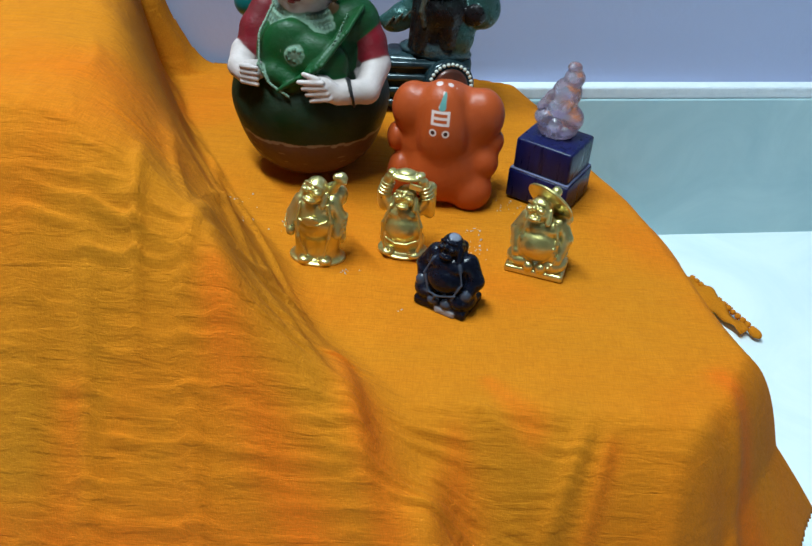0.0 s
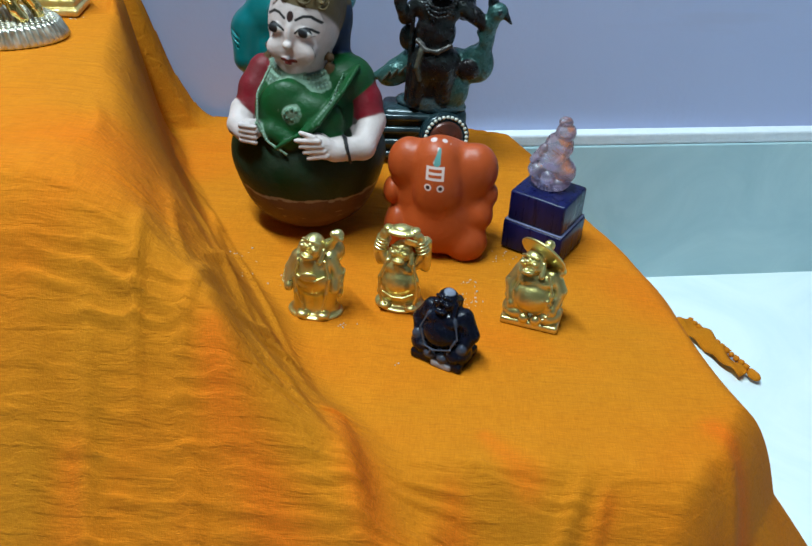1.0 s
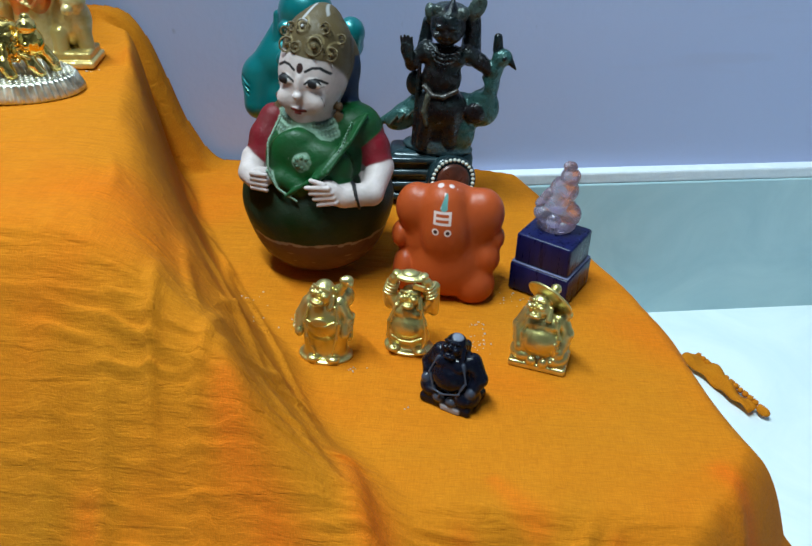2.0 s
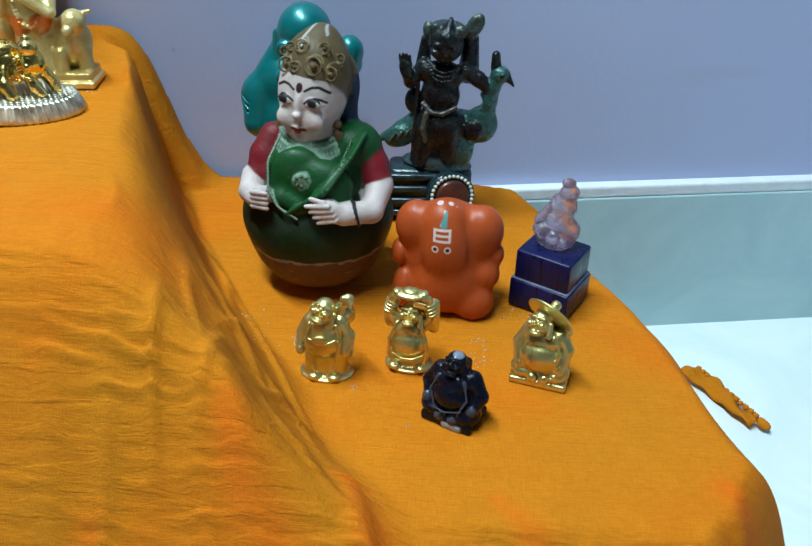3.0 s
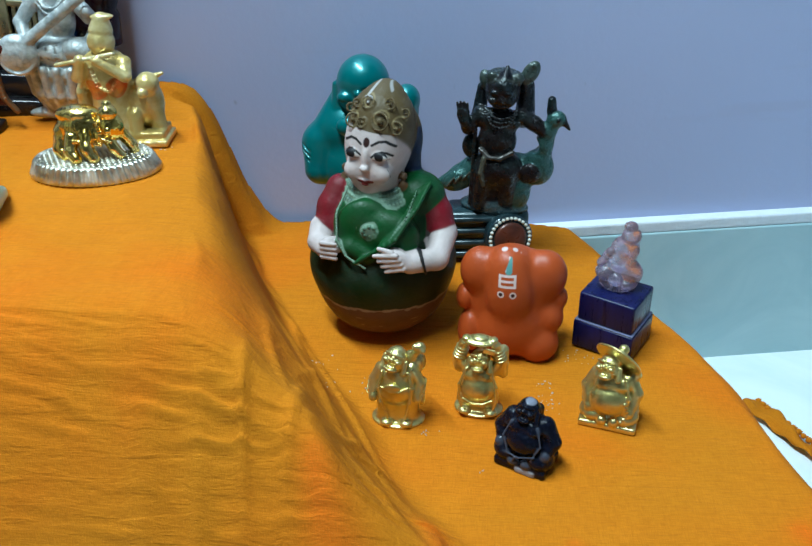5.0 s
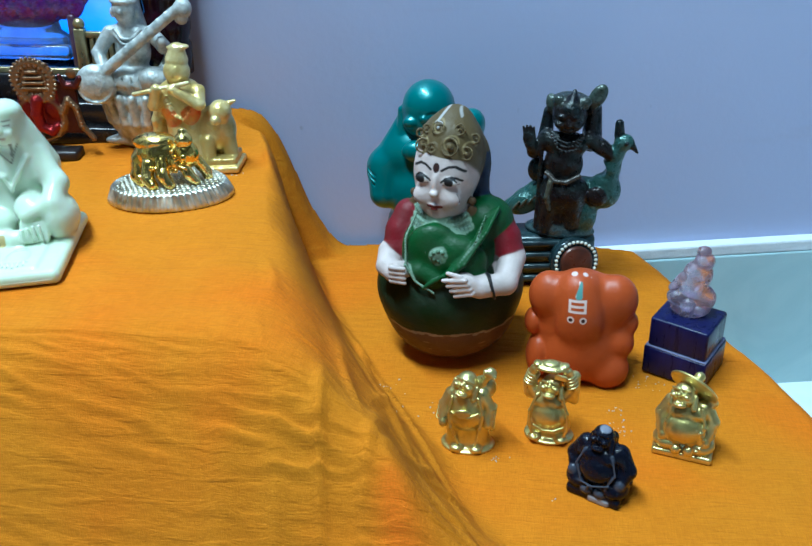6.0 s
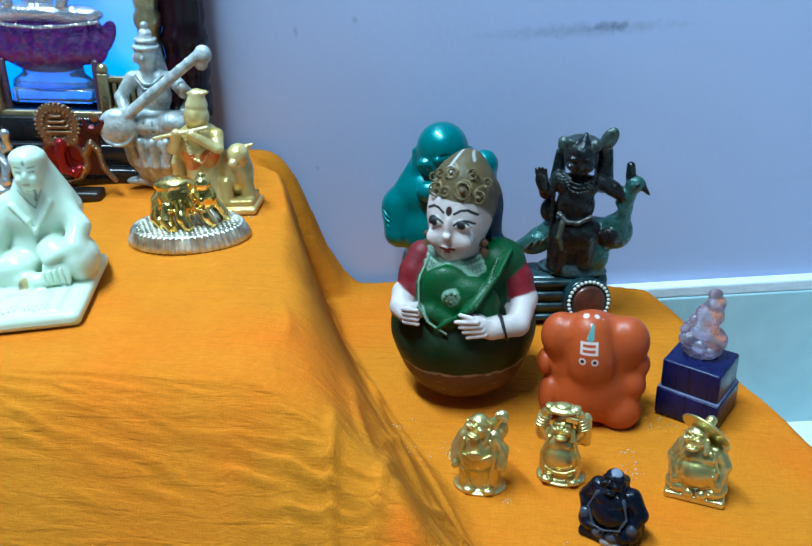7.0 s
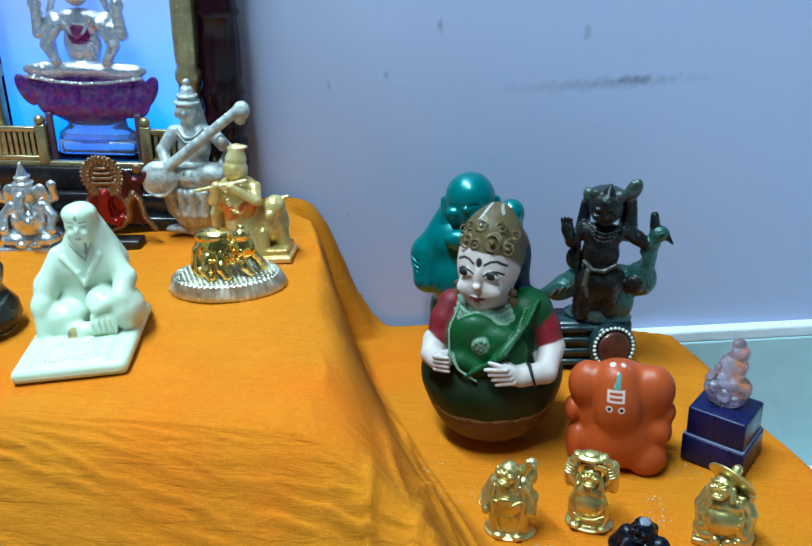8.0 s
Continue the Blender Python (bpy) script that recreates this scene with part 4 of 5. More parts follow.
def elephant_figure():
    clay, pale = (0.41, 0.068, 0.013), (0.70, 0.55, 0.52)
    f = Model(0.8, 0.4)
    f.ball((0, 2, 40), (31, 20, 40), clay, k=6).ball((0, 0, 18), (30, 22, 20), clay, k=7)
    f.ball((-3, -6, 64), (16, 15, 19), clay, k=5).ball((-1, -13, 50), (16, 12, 24), clay, k=3)
    f.ball((-21, -1, 62), (14, 13, 17), clay, k=4.5).ball((22, -1, 60), (14.5, 13, 18), clay, k=6)
    f.ball((-31, -1, 41), (6.5, 9, 9.5), clay, k=1.5).ball((32, -1, 43), (6, 8, 8), clay, k=2.5)
    f.ball((25, -6, 30), (11, 10, 12), clay, k=4).ball((-27, -5, 16), (9, 12, 17), clay, k=2.2)
    f.ball((19, -9, 11), (15, 14, 15), clay, k=4).ball((1, -10, 24), (21, 14, 22), clay, k=4)
    # forehead marks and eyes
    for z in (62.5, 66, 69.5):
        f.block((-3.1, -20, z), (5.6, 12, 0.8), 0.2, pale, mode="paint")
    for x in (-8, 1.8):
        f.block((x, -20, 66), (0.8, 12, 4.2), 0.2, pale, mode="paint")
    f.limb((-2.5, -19, 72), (-1, -14, 81), 2.4, 0.6, mode="paint", colour=(0.10, 0.28, 0.26))
    f.limb((-4.4, -19, 72), (-2.2, -14, 80), 0.7, 0.5, mode="paint", colour=pale)
    for x in (-7.2, 0.8):
        f.ball((x, -25, 57), (2.3, 9, 2.3), mode="paint", colour=pale)
        f.ball((x, -25, 57), (1.3, 10, 1.3), mode="paint", colour=(0.03, 0.01, 0.01))
    f.limb((6, -22, 68), (6.4, -23, 62), 0.8, mode="paint", colour=(0.10, 0.02, 0.02))
    for x, y, z, r in ((-6, -8, 83, 1.5), (-2, -9, 84, 1.0), (2, -8, 83, 1.6), (6, -9, 81, 1.0)):
        f.ball((x, y, z), (r * 1.6, 3, r), mode="paint", colour=pale)
    return f.build("elephant_figurine", TERRA, pose(0.0530, 0.5570, -0.0015, 0, 0, -3), "rounded orange terracotta elephant figurine with painted forehead marks", fine=1)


def gift_box():
    thing = new("trinket_box")
    thing.matrix_world = pose(0.1250, 0.5630, 0.0, 0, 0, -31)
    bm = bmesh.new()
    add_box(bm, (0, 0, 0.0105), (0.0430, 0.0385, 0.021), 0.0012)
    part("base", bm, BLUE, thing)
    bm = bmesh.new()
    add_box(bm, (0, 0, 0.0325), (0.0395, 0.0350, 0.022), 0.0018, segments=3)
    part("lid", bm, BLUE, thing)
    bm = bmesh.new()
    add_box(bm, (0, 0, 0.0216), (0.0418, 0.0373, 0.0006), 0.0002)
    part("rim", bm, plain("pale_rim", (0.16, 0.17, 0.30), 0.4), thing, "thin pale rim")
    return tagged(thing, "small navy blue plastic trinket box on the cloth", "box")


def quartz_figure():
    f = Model(0.6)
    f.ball((0, 0, 5), (13, 10, 7), k=2).ball((7, -1, 13), (8.5, 8, 9), k=1.2).ball((-8, -2, 13), (8, 7, 6), k=1)
    f.ball((0, 0, 20), (10, 8, 11), k=2).ball((2, 0, 30), (9.5, 7.5, 10), k=1.5).ball((5, 0, 40), (6.5, 6, 6.5), k=1)
    f.ball((4, 0, 47), (4.6, 4.2, 3.6), k=0.6).limb((-7, -2, 28), (-13, -3, 20), 3.4, 2.6, k=0.8)
    f.limb((8, -3, 30), (3, -8, 22), 3, 2.4, k=0.6).ball((-2, -7, 10), (5, 4, 5), k=0.6).ball((5, -8, 7), (4, 3, 3), k=0.5)
    return f.build("quartz_figurine", QUARTZ, pose(0.1255, 0.5660, 0.0432, 0, 0, -10), "translucent pink quartz figurine seated on a blue box")


def teal_figure():
    f = Model(0.9)
    f.ball((0, 0, 4), (34, 20, 6), k=2).ball((0, 0, 34), (38, 24, 36), k=6).ball((-2, -6, 70), (35, 24, 32), k=6)
    f.ball((-2, -4, 100), (33, 20, 24), k=6).ball((2, -6, 142), (21, 20, 22), k=2).ball((1, -12, 132), (19, 14, 13), k=3)
    f.ball((-7, -24, 112), (13, 8, 9), k=2).ball((12, -24, 112), (13, 8, 9), k=2)
    f.limb((-14, 2, 134), (-36, -2, 88), 8, 15, k=8).chain([(-36, -2, 92), (-37, -10, 70)], 15, 13, k=4).chain([(24, 2, 108), (34, 0, 116), (35, -2, 124)], 12, 10, k=3)
    f.ball((36, -2, 126), (11, 11, 12.5), k=2).limb((-20, -4, 140), (-20, -6, 122), 3, 4.5, k=1.5).limb((24, -4, 140), (24, -6, 122), 3, 4.5, k=1.5)
    f.ball((-1, -25.5, 139), (3, 3, 3), k=1).ball((-11, -21, 135), (7, 5, 5), k=1.5).ball((10, -21, 135), (7, 5, 5), k=1.5)
    f.limb((-11, -25, 143), (-3, -26, 142), 0.9, k=0.6, mode="cut").limb((2, -26, 142), (10, -25, 143), 0.9, k=0.6, mode="cut")
    for i in range(3):
        f.chain([(-50, -8, 92 - 4 * i), (-44, -17, 88 - 4 * i)], 1.0, k=1.0, mode="cut")
    return f.build("teal_figurine", TEAL, pose(-0.0645, 0.7150, -0.002, 0, 0, 3), "glossy teal metallic laughing figurine standing by the wall")


def bird_rider():
    brown, green, black, gold = (0.013, 0.009, 0.010), (0.035, 0.10, 0.09), (0.006, 0.007, 0.010), (0.09, 0.085, 0.06)
    f = Model(0.8, 0.8)
    f.ball((0, 0, 4), (28, 13, 7), (0.08, 0.14, 0.16), k=3).ball((-4, -3, 8), (18, 11, 8), (0.08, 0.14, 0.16), k=3)
    # bird
    f.ball((14, 4, 34), (19, 11, 15), green, k=4).ball((31, 1, 40), (13, 10, 15), green, k=4)
    f.chain([(33, 0, 46), (34, 0, 60), (36, -1, 72), (40, -2, 80)], 8, 5.5, green, k=2).ball((41, -2, 82), (7.5, 6, 6.5), green, k=1.5)
    f.limb((46, -3, 81), (52, -4, 75), 3.2, 0.8, black, k=1).limb((37, -1, 87), (36, -1, 96), 4, 3.2, black, k=1)
    f.ball((43, -8, 83), (1.6, 1.4, 1.6), black, k=0.4).ball((12, 0, 22), (13, 11, 12), green, k=4).ball((26, -8, 38), (8, 4, 8), brown, k=1.5)
    f.chain([(-16, 4, 34), (-30, 4, 26), (-46, 2, 18)], 12, 3, green, k=3).ball((-30, -3, 24), (14, 5, 9), green, k=2, turn=(0, -28, 0))
    for i in range(4):
        f.limb((-38 + 6 * i, -8, 20 + 3.4 * i), (-33 + 6 * i, -9, 28 + 3 * i), 0.9, colour=gold, k=0.6)
    # rider
    f.ball((0, -5, 38), (19, 13, 17), brown, k=3).ball((-2, -5, 62), (15, 10, 16), brown, k=3).ball((-2, -4, 78), (18, 9, 10), brown, k=4)
    f.ball((-2, -3, 20), (17, 10, 24), black, k=4).ball((16, -2, 18), (12, 9, 16), green, k=4)
    for s in (-1, 1):
        f.ball((-1 + s * 5, -17.5, 103.5), (3.2, 2, 1.6), black, k=0.6).ball((-1 + s * 6, -16, 97), (4, 3, 3), brown, k=1.2)
    f.limb((-9, -9, 36), (-12, -10, 8), 8, 6, brown, k=2).limb((8, -9, 36), (9, -9, 14), 8, 6, brown, k=2)
    f.ball((-1, -6, 102), (13, 12.5, 14.5), brown, k=2).ball((-1, -17, 98), (3, 3, 3.4), brown, k=1).ball((-1, -15, 93), (6, 3, 2), brown, k=1)
    f.beads([(-12, -9, 109), (-6, -14, 111), (0, -15, 112), (6, -14, 111), (11, -9, 109)], 9, 1.6, (0.04, 0.042, 0.036), k=0.8).ball((-1, -1, 111), (14, 12, 6), (0.035, 0.045, 0.042), k=2)
    f.limb((0, -12, 108), (1, -7, 120), 7, 1.6, black, k=2.5).ball((-9, -9, 113), (5, 4, 4), (0.04, 0.05, 0.045), k=1).ball((9, -9, 113), (5, 4, 4), (0.04, 0.05, 0.045), k=1)
    f.ball((18, 0, 115), (6, 4, 10), (0.05, 0.07, 0.06), k=1.5, turn=(0, 26, 0)).ball((-15, 0, 107), (4.5, 4, 8), (0.06, 0.08, 0.07), k=2, turn=(0, -14, 0))
    f.ball((19, -5, 117), (2.8, 3, 5.5), k=0.6, turn=(0, 26, 0), mode="cut")
    f.limb((16, 4, 104), (17, 5, 78), 6, 8, black, k=2).limb((-17, 4, 100), (-18, 5, 78), 4, 6, black, k=2)
    f.chain([(-16, -3, 82), (-25, -5, 70), (-28, -10, 78)], 6, 4.4, brown, k=2).ball((-29, -11, 83), (5, 3, 7), brown, k=1)
    for i in range(4):
        f.limb((-32.5 + 2.2 * i, -12, 86), (-34 + 2.6 * i, -12, 93 - abs(i - 1.5)), 1.3, 1.0, brown, k=0.4)
    f.chain([(15, -2, 82), (25, -3, 77), (32, -3, 72)], 6.5, 5, brown, k=2)
    f.limb((-19, -8, 70), (-19, -9, 8), 1.6, colour=brown, k=0.8).ball((-22, -2, 54), (7, 5, 10), black, k=2)
    for drop in (0, 3.2, 6.4):
        f.beads([(-13, -10 - drop * 0.3, 90 - drop * 0.6), (-7, -14 - drop * 0.2, 84 - drop), (-1, -15 - drop * 0.2, 82.5 - drop), (6, -14 - drop * 0.2, 84 - drop), (11, -10 - drop * 0.3, 90 - drop * 0.6)], 15, 1.0, (0.045, 0.05, 0.055))
    f.chain([(-14, -12, 56), (-6, -16, 51), (2, -16, 51), (11, -13, 56)], 1.8, colour=(0.06, 0.05, 0.045), k=0.8)
    f.chain([(-10, -15, 50), (-12, -18, 38), (-9, -18, 28)], 2.4, 1.4, gold, k=1)
    f.ball((25.5, 0, 59), (5.4, 30, 5.8), mode="cut", k=1)
    return f.build("bird_rider_figurine", BRONZE, pose(0.0430, 0.6850, 0.0420, 0, 3, -6), "dark bronze figurine with a green patina bird", "figurine")


def ridged_pedestal():
    thing = new("ridged_pedestal")
    thing.matrix_world = pose(0.0380, 0.6860, 0.0, 0, 0, 4)
    lacquer = plain("black_green_lacquer", (0.010, 0.022, 0.028), 0.22, 0.2, 80, (0.03, 0.06, 0.07))
    bm = bmesh.new()
    add_box(bm, (0, 0.002, 0.022), (0.066, 0.030, 0.044), 0.005, segments=3)
    part("body", bm, lacquer, thing)
    for i in range(4):
        bm = bmesh.new()
        add_box(bm, (-0.004, -0.0135, 0.007 + 0.0105 * i), (0.060, 0.006, 0.0062), 0.0025, segments=3)
        part("ridge", bm, lacquer, thing)
    bm = bmesh.new()
    tilt = pose(0.0165, -0.0240, 0.0265, 78, 0, 14)
    add_lathe(bm, [(0.001, -0.012), (0.0185, -0.012), (0.0195, -0.008), (0.0195, -0.001), (0.0185, 0.0005), (0.0150, 0.0008), (0.001, 0.0008)], steps=36)
    bm.transform(tilt)
    cap = part("end_cap", bm, lacquer, thing)
    bm = bmesh.new()
    add_lathe(bm, [(0.001, 0.0008), (0.0135, 0.0008), (0.0135, 0.0022), (0.011, 0.0034), (0.001, 0.0038)], steps=32)
    bm.transform(tilt)
    part("medallion", bm, plain("red_brown_enamel", (0.11, 0.028, 0.014), 0.35, 0.1, 120, (0.05, 0.015, 0.01)), cap, "red-brown medallion")
    bead = bmesh.new()
    bmesh.ops.create_icosphere(bead, subdivisions=2, radius=0.00155)
    pearl = plain("dull_pearl", (0.62, 0.62, 0.55), 0.25)
    first = part("bead", bead, pearl, cap, "dull pearl bead")
    n = 30
    for i in range(n):
        a = 2 * math.pi * i / n
        ob = first if i == 0 else new("bead", first.data)
        ob.parent = cap
        ob.matrix_local = tilt @ Matrix.Translation((0.0166 * math.cos(a), 0.0166 * math.sin(a), 0.0012))
    return tagged(thing, "black ridged pedestal with a beaded round end", "pedestal")


walking_figure()
raised_bowl_figure()
hat_figure()
stone_figure()
rocking_doll()
elephant_figure()
gift_box()
quartz_figure()
teal_figure()
ridged_pedestal()
bird_rider()


# ---- the upper tier ----
TOP = 0.128


def seated_slab_figure():
    pale, mark, gilt = (0.70, 0.82, 0.68), (0.12, 0.13, 0.11), (0.50, 0.30, 0.05)
    f = Model(0.85, 0.45)
    f.block((0, 0, 4.5), (34, 41, 4.5), 4, pale, k=1)
    f.block((0, -19, 8.2), (22, 17, 2.2), 2, pale, k=2)
    # seat, back and the cloth that falls from the head over the shoulders
    f.ball((0, 25, 20), (28, 15, 15), pale, k=5).ball((3, 27, 38), (21, 13, 22), pale, k=6)
    f.shift = np.array((4, 0, -3.0))
    f.lean((0, 24, 40), (0, 5, 4))
    f.ball((0, 18, 80), (8.8, 9.4, 11), pale, k=1.5).ball((0, 14.5, 73.5), (6.6, 6.6, 6), pale, k=2).ball((0, 19, 86), (10, 9.8, 6.5), pale, k=1.5)
    f.limb((2, 24, 82), (9, 28, 50), 8.5, 16, pale, k=4).limb((0, 24, 78), (-6, 27, 50), 7, 14, pale, k=4)
    f.ball((0, 8.6, 78), (1.5, 1.8, 2.6), pale, k=0.8).ball((-3.6, 10, 76), (2.6, 2.2, 2.6), pale, k=1).ball((3.6, 10, 76), (2.6, 2.2, 2.6), pale, k=1).ball((0, 9.4, 73.2), (2.6, 1.4, 1), pale, k=0.5)
    for x in (-3.6, 3.6):
        f.block((x, 8, 80.6), (1.8, 8, 0.55), 0.2, mark, mode="paint")
        f.block((x, 8, 83.2), (2.3, 8, 0.4), 0.15, mark, mode="paint")
    f.block((0, 8, 73.4), (2.1, 8, 0.7), 0.3, (0.30, 0.17, 0.15), mode="paint").ball((0, 8, 86), (0.9, 8, 1.6), mode="paint", colour=mark)
    f.lean()
    f.shift = np.zeros(3)
    # one arm down to the slab, the other resting over the raised knee
    f.chain([(-11, 24, 53), (-21, 17, 38), (-24, 8, 26)], 7.5, 6.5, pale, k=4).chain([(-24, 9, 28), (-24, 1, 9)], 6.5, 5, pale, k=2.5)
    f.chain([(18, 24, 54), (28, 16, 38), (26, 4, 30)], 7.5, 6, pale, k=3).limb((26, 5, 30), (12, -1, 26), 5.6, 4.2, pale, k=2)
    f.ball((27, 10, 20), (11, 15, 14), pale, k=3).ball((13, 9, 27), (10, 11, 9), pale, k=3).ball((-12, 10, 18), (14, 12, 10), pale, k=3)
    f.limb((-24, 8, 14), (2, -2, 12), 6.5, 5.5, pale, k=2.5).limb((2, -2, 12), (16, -1, 14), 5.5, 5, pale, k=2)
    f.block((15, -3.5, 17), (8, 2.6, 6.5), 2.0, pale, k=1.2, turn=(-24, 8, 10))
    for i in range(4):
        f.limb((9 + 3.4 * i, -7.4, 20 + 0.6 * i), (9.5 + 3.4 * i, -8.4, 13 + 0.4 * i), 1.2, 1.0, pale, k=0.5)
    f.chain([(-7, 15, 56), (1, 12, 46), (4, 11, 38)], 1.6, 1.2, pale, k=1.5).chain([(16, 15, 56), (9, 12, 46), (4, 11, 38)], 1.6, 1.2, pale, k=1.5)
    # the two footprints with their drawn lines
    for x in (-8.5, 8.5):
        f.ball((x, -21, 10.4), (6.4, 10, 1.8), pale, k=1)
        for i in range(5):
            f.ball((x - 5.6 + 2.8 * i, -32 + abs(i - 2) * 0.9, 10.4), (1.25, 1.9, 1.7), pale, k=0.4)
            f.ball((x - 5.6 + 2.8 * i, -34.6 + abs(i - 2) * 0.9, 10.6), (0.7, 0.9, 3), mode="paint", colour=(0.10, 0.10, 0.09))
        for q in ((-5, -15, 4, -13), (-4, -18, 4, -16), (-4, -13, -1, -18), (1, -12, 4, -17)):
            f.limb((x + q[0], q[1], 12), (x + q[2], q[3], 12), 0.42, mode="paint", colour=(0.34, 0.33, 0.30))
    f.ball((-4, -4.5, 11), (4.4, 3.0, 6), mode="paint", colour=gilt).ball((-7, -5.5, 11), (1.6, 1.6, 4), mode="paint", colour=(0.2, 0.06, 0.03))
    f.stroke([(-1, 10, 64), (7, 10, 53), (13, 10, 64)], 28, 0.5, mark, 14).stroke([(10, 10, 65), (8.6, 10, 58)], 9, 0.9, (0.12, 0.11, 0.10), 14)
    return f.build("slab_seated_figurine", JADE, pose(-0.2840, 0.4750, TOP, 0, 0, 15), "pale jade-green plastic figurine seated on a slab")


def oval_plinth():
    thing = new("oval_plinth")
    thing.matrix_world = pose(-0.2225, 0.5630, TOP, 0, 0, 4)
    metal = silver_metal("dull_champagne_metal", (0.52, 0.50, 0.40), (0.84, 0.82, 0.72), 0.44)
    bm = bmesh.new()
    flute = lambda a, r, h: 1.0 + (0.024 * math.cos(56 * a) if 0.001 < h < 0.0115 and r > 0.03 else 0)
    add_lathe(bm, [(0.0415, 0.0), (0.0425, 0.0012), (0.0412, 0.004), (0.0385, 0.0100), (0.0375, 0.0116), (0.0365, 0.0112), (0.001, 0.0112)], steps=448, squash=(1, 0.64), ripple=flute)
    part("rim", bm, metal, thing)
    bm = bmesh.new()
    for i in range(-9, 10):
        for j in range(-6, 7):
            x, y = 0.0036 * (i + 0.5 * (j % 2)), 0.0034 * j
            if (x / 0.036) ** 2 + (y / 0.0225) ** 2 < 1:
                add_box(bm, (x, y, 0.0114), (0.0028, 0.0026, 0.0010), 0)
    part("studs", bm, metal, thing, "small raised studs")
    return tagged(thing, "oval champagne metal plinth with a fluted rim", "plinth")


def crawling_figure():
    f = Model(0.5)
    f.ball((-7, 2, 18), (17, 11, 13), k=2).ball((-9, 2, 28), (14, 9, 5), k=1.5)
    f.chain([(-20, 0, 16), (-22, -4, 6), (-18, -8, 3)], 6, 4, k=1.5).chain([(-3, -6, 16), (-2, -12, 9), (2, -14, 3)], 5.4, 3.6, k=1.2)
    f.chain([(-12, -7, 14), (-13, -12, 7), (-9, -15, 3)], 5, 3.6, k=1)
    f.ball((13, -3, 20), (8, 8, 9.5), k=1).ball((13, -4, 30), (6, 6, 5), k=1).ball((13, -3, 35), (3.2, 3, 2.6), k=0.6)
    f.chain([(10, -6, 15), (14, -9, 8), (18, -9, 3)], 4, 3, k=0.8).chain([(18, 0, 14), (22, 2, 6), (23, 2, 2)], 4, 3.2, k=0.8)
    f.ball((13, -10.6, 20), (2, 2, 2.2), k=0.4).ball((6, -4, 15), (6, 6, 6), k=1)
    f.beads([(-16, -9, 12), (-8, -12.5, 14), (0, -11, 12), (6, -9, 10)], 14, 1.3)
    f.beads([(6, -9, 24), (8, -11, 15), (14, -12, 13)], 9, 1.2)
    return f.build("crawling_figurine", BRIGHT, pose(-0.2190, 0.5640, TOP + 0.0110, 0, 0, 4), "shiny gold crawling figurine on an oval plinth")


def flute_figure():
    gold, deep, red = (0.82, 0.69, 0.34), (0.60, 0.47, 0.18), (0.78, 0.09, 0.02)
    f = Model(0.7, 0.6)
    f.block((4, 0, 2.5), (27, 13, 2.5), 1.5, gold).block((5, 1, 7), (24, 11, 3), 1.5, deep)
    f.limb((-6, -1, 10), (-5, -1, 34), 9, 8, gold, k=2).limb((2, -1, 10), (0, -1, 34), 9, 8, gold, k=2)
    f.ball((-2, -1, 46), (13, 9, 14), gold, k=3).ball((-1, -1, 58), (13, 8, 9), gold, k=3)
    f.ball((0, -3, 72), (8, 8, 9), gold, k=1.5).limb((1, -2, 80), (2, -2, 86), 7, 5, gold, k=1).ball((3, -2, 88), (7, 4, 2), (0.85, 0.75, 0.45), k=0.6)
    f.chain([(-11, -3, 58), (-17, -7, 50), (-12, -11, 63)], 4.4, 3.2, gold, k=1).chain([(11, -3, 58), (12, -9, 50), (-2, -12, 62)], 4.4, 3.2, gold, k=1)
    f.limb((-26, -12, 60), (8, -11, 66), 1.5, colour=(0.85, 0.78, 0.5), k=0.4)
    f.chain([(-14, 2, 52), (-19, 3, 36), (-20, 3, 12)], 4, 5, gold, k=2)
    f.ball((17, 4, 28), (12, 10, 17), gold, k=3).ball((22, -1, 42), (7, 8, 8), gold, k=2).chain([(22, 2, 24), (25, 0, 10)], 6, 4.4, deep, k=1.5)
    f.chain([(12, -4, 22), (12, -6, 8)], 5, 4, deep, k=1.5).ball((20, -8, 38), (3.4, 3.4, 3.6), gold, k=1).limb((26, 2, 46), (31, 2, 48), 2.2, 1.2, gold, k=0.6)
    for x in (-12, -6, 0, 6):
        f.chain([(x, -9.4, 40), (x * 0.9 - 1, -10, 12)], 0.7, k=0.5, mode="cut")
    f.beads([(-8, -9, 56), (-5, -11, 44), (2, -11, 40), (8, -9, 50)], 14, 1.3, (0.85, 0.75, 0.45))
    f.ball((-9, -9, 41), (9.5, 7, 7), mode="paint", colour=red).ball((7, -9, 42), (8, 7, 7.5), mode="paint", colour=red)
    f.limb((-2, -12, 50), (-1, -12, 38), 2.4, mode="paint", colour=gold)
    return f.build("flute_playing_figurine", PALE, pose(-0.2230, 0.6130, TOP, 0, 0, 5) @ Matrix.Diagonal((1.12, 1.12, 1.0, 1)), "pale gold flute player figurine with a calf and orange cloth")


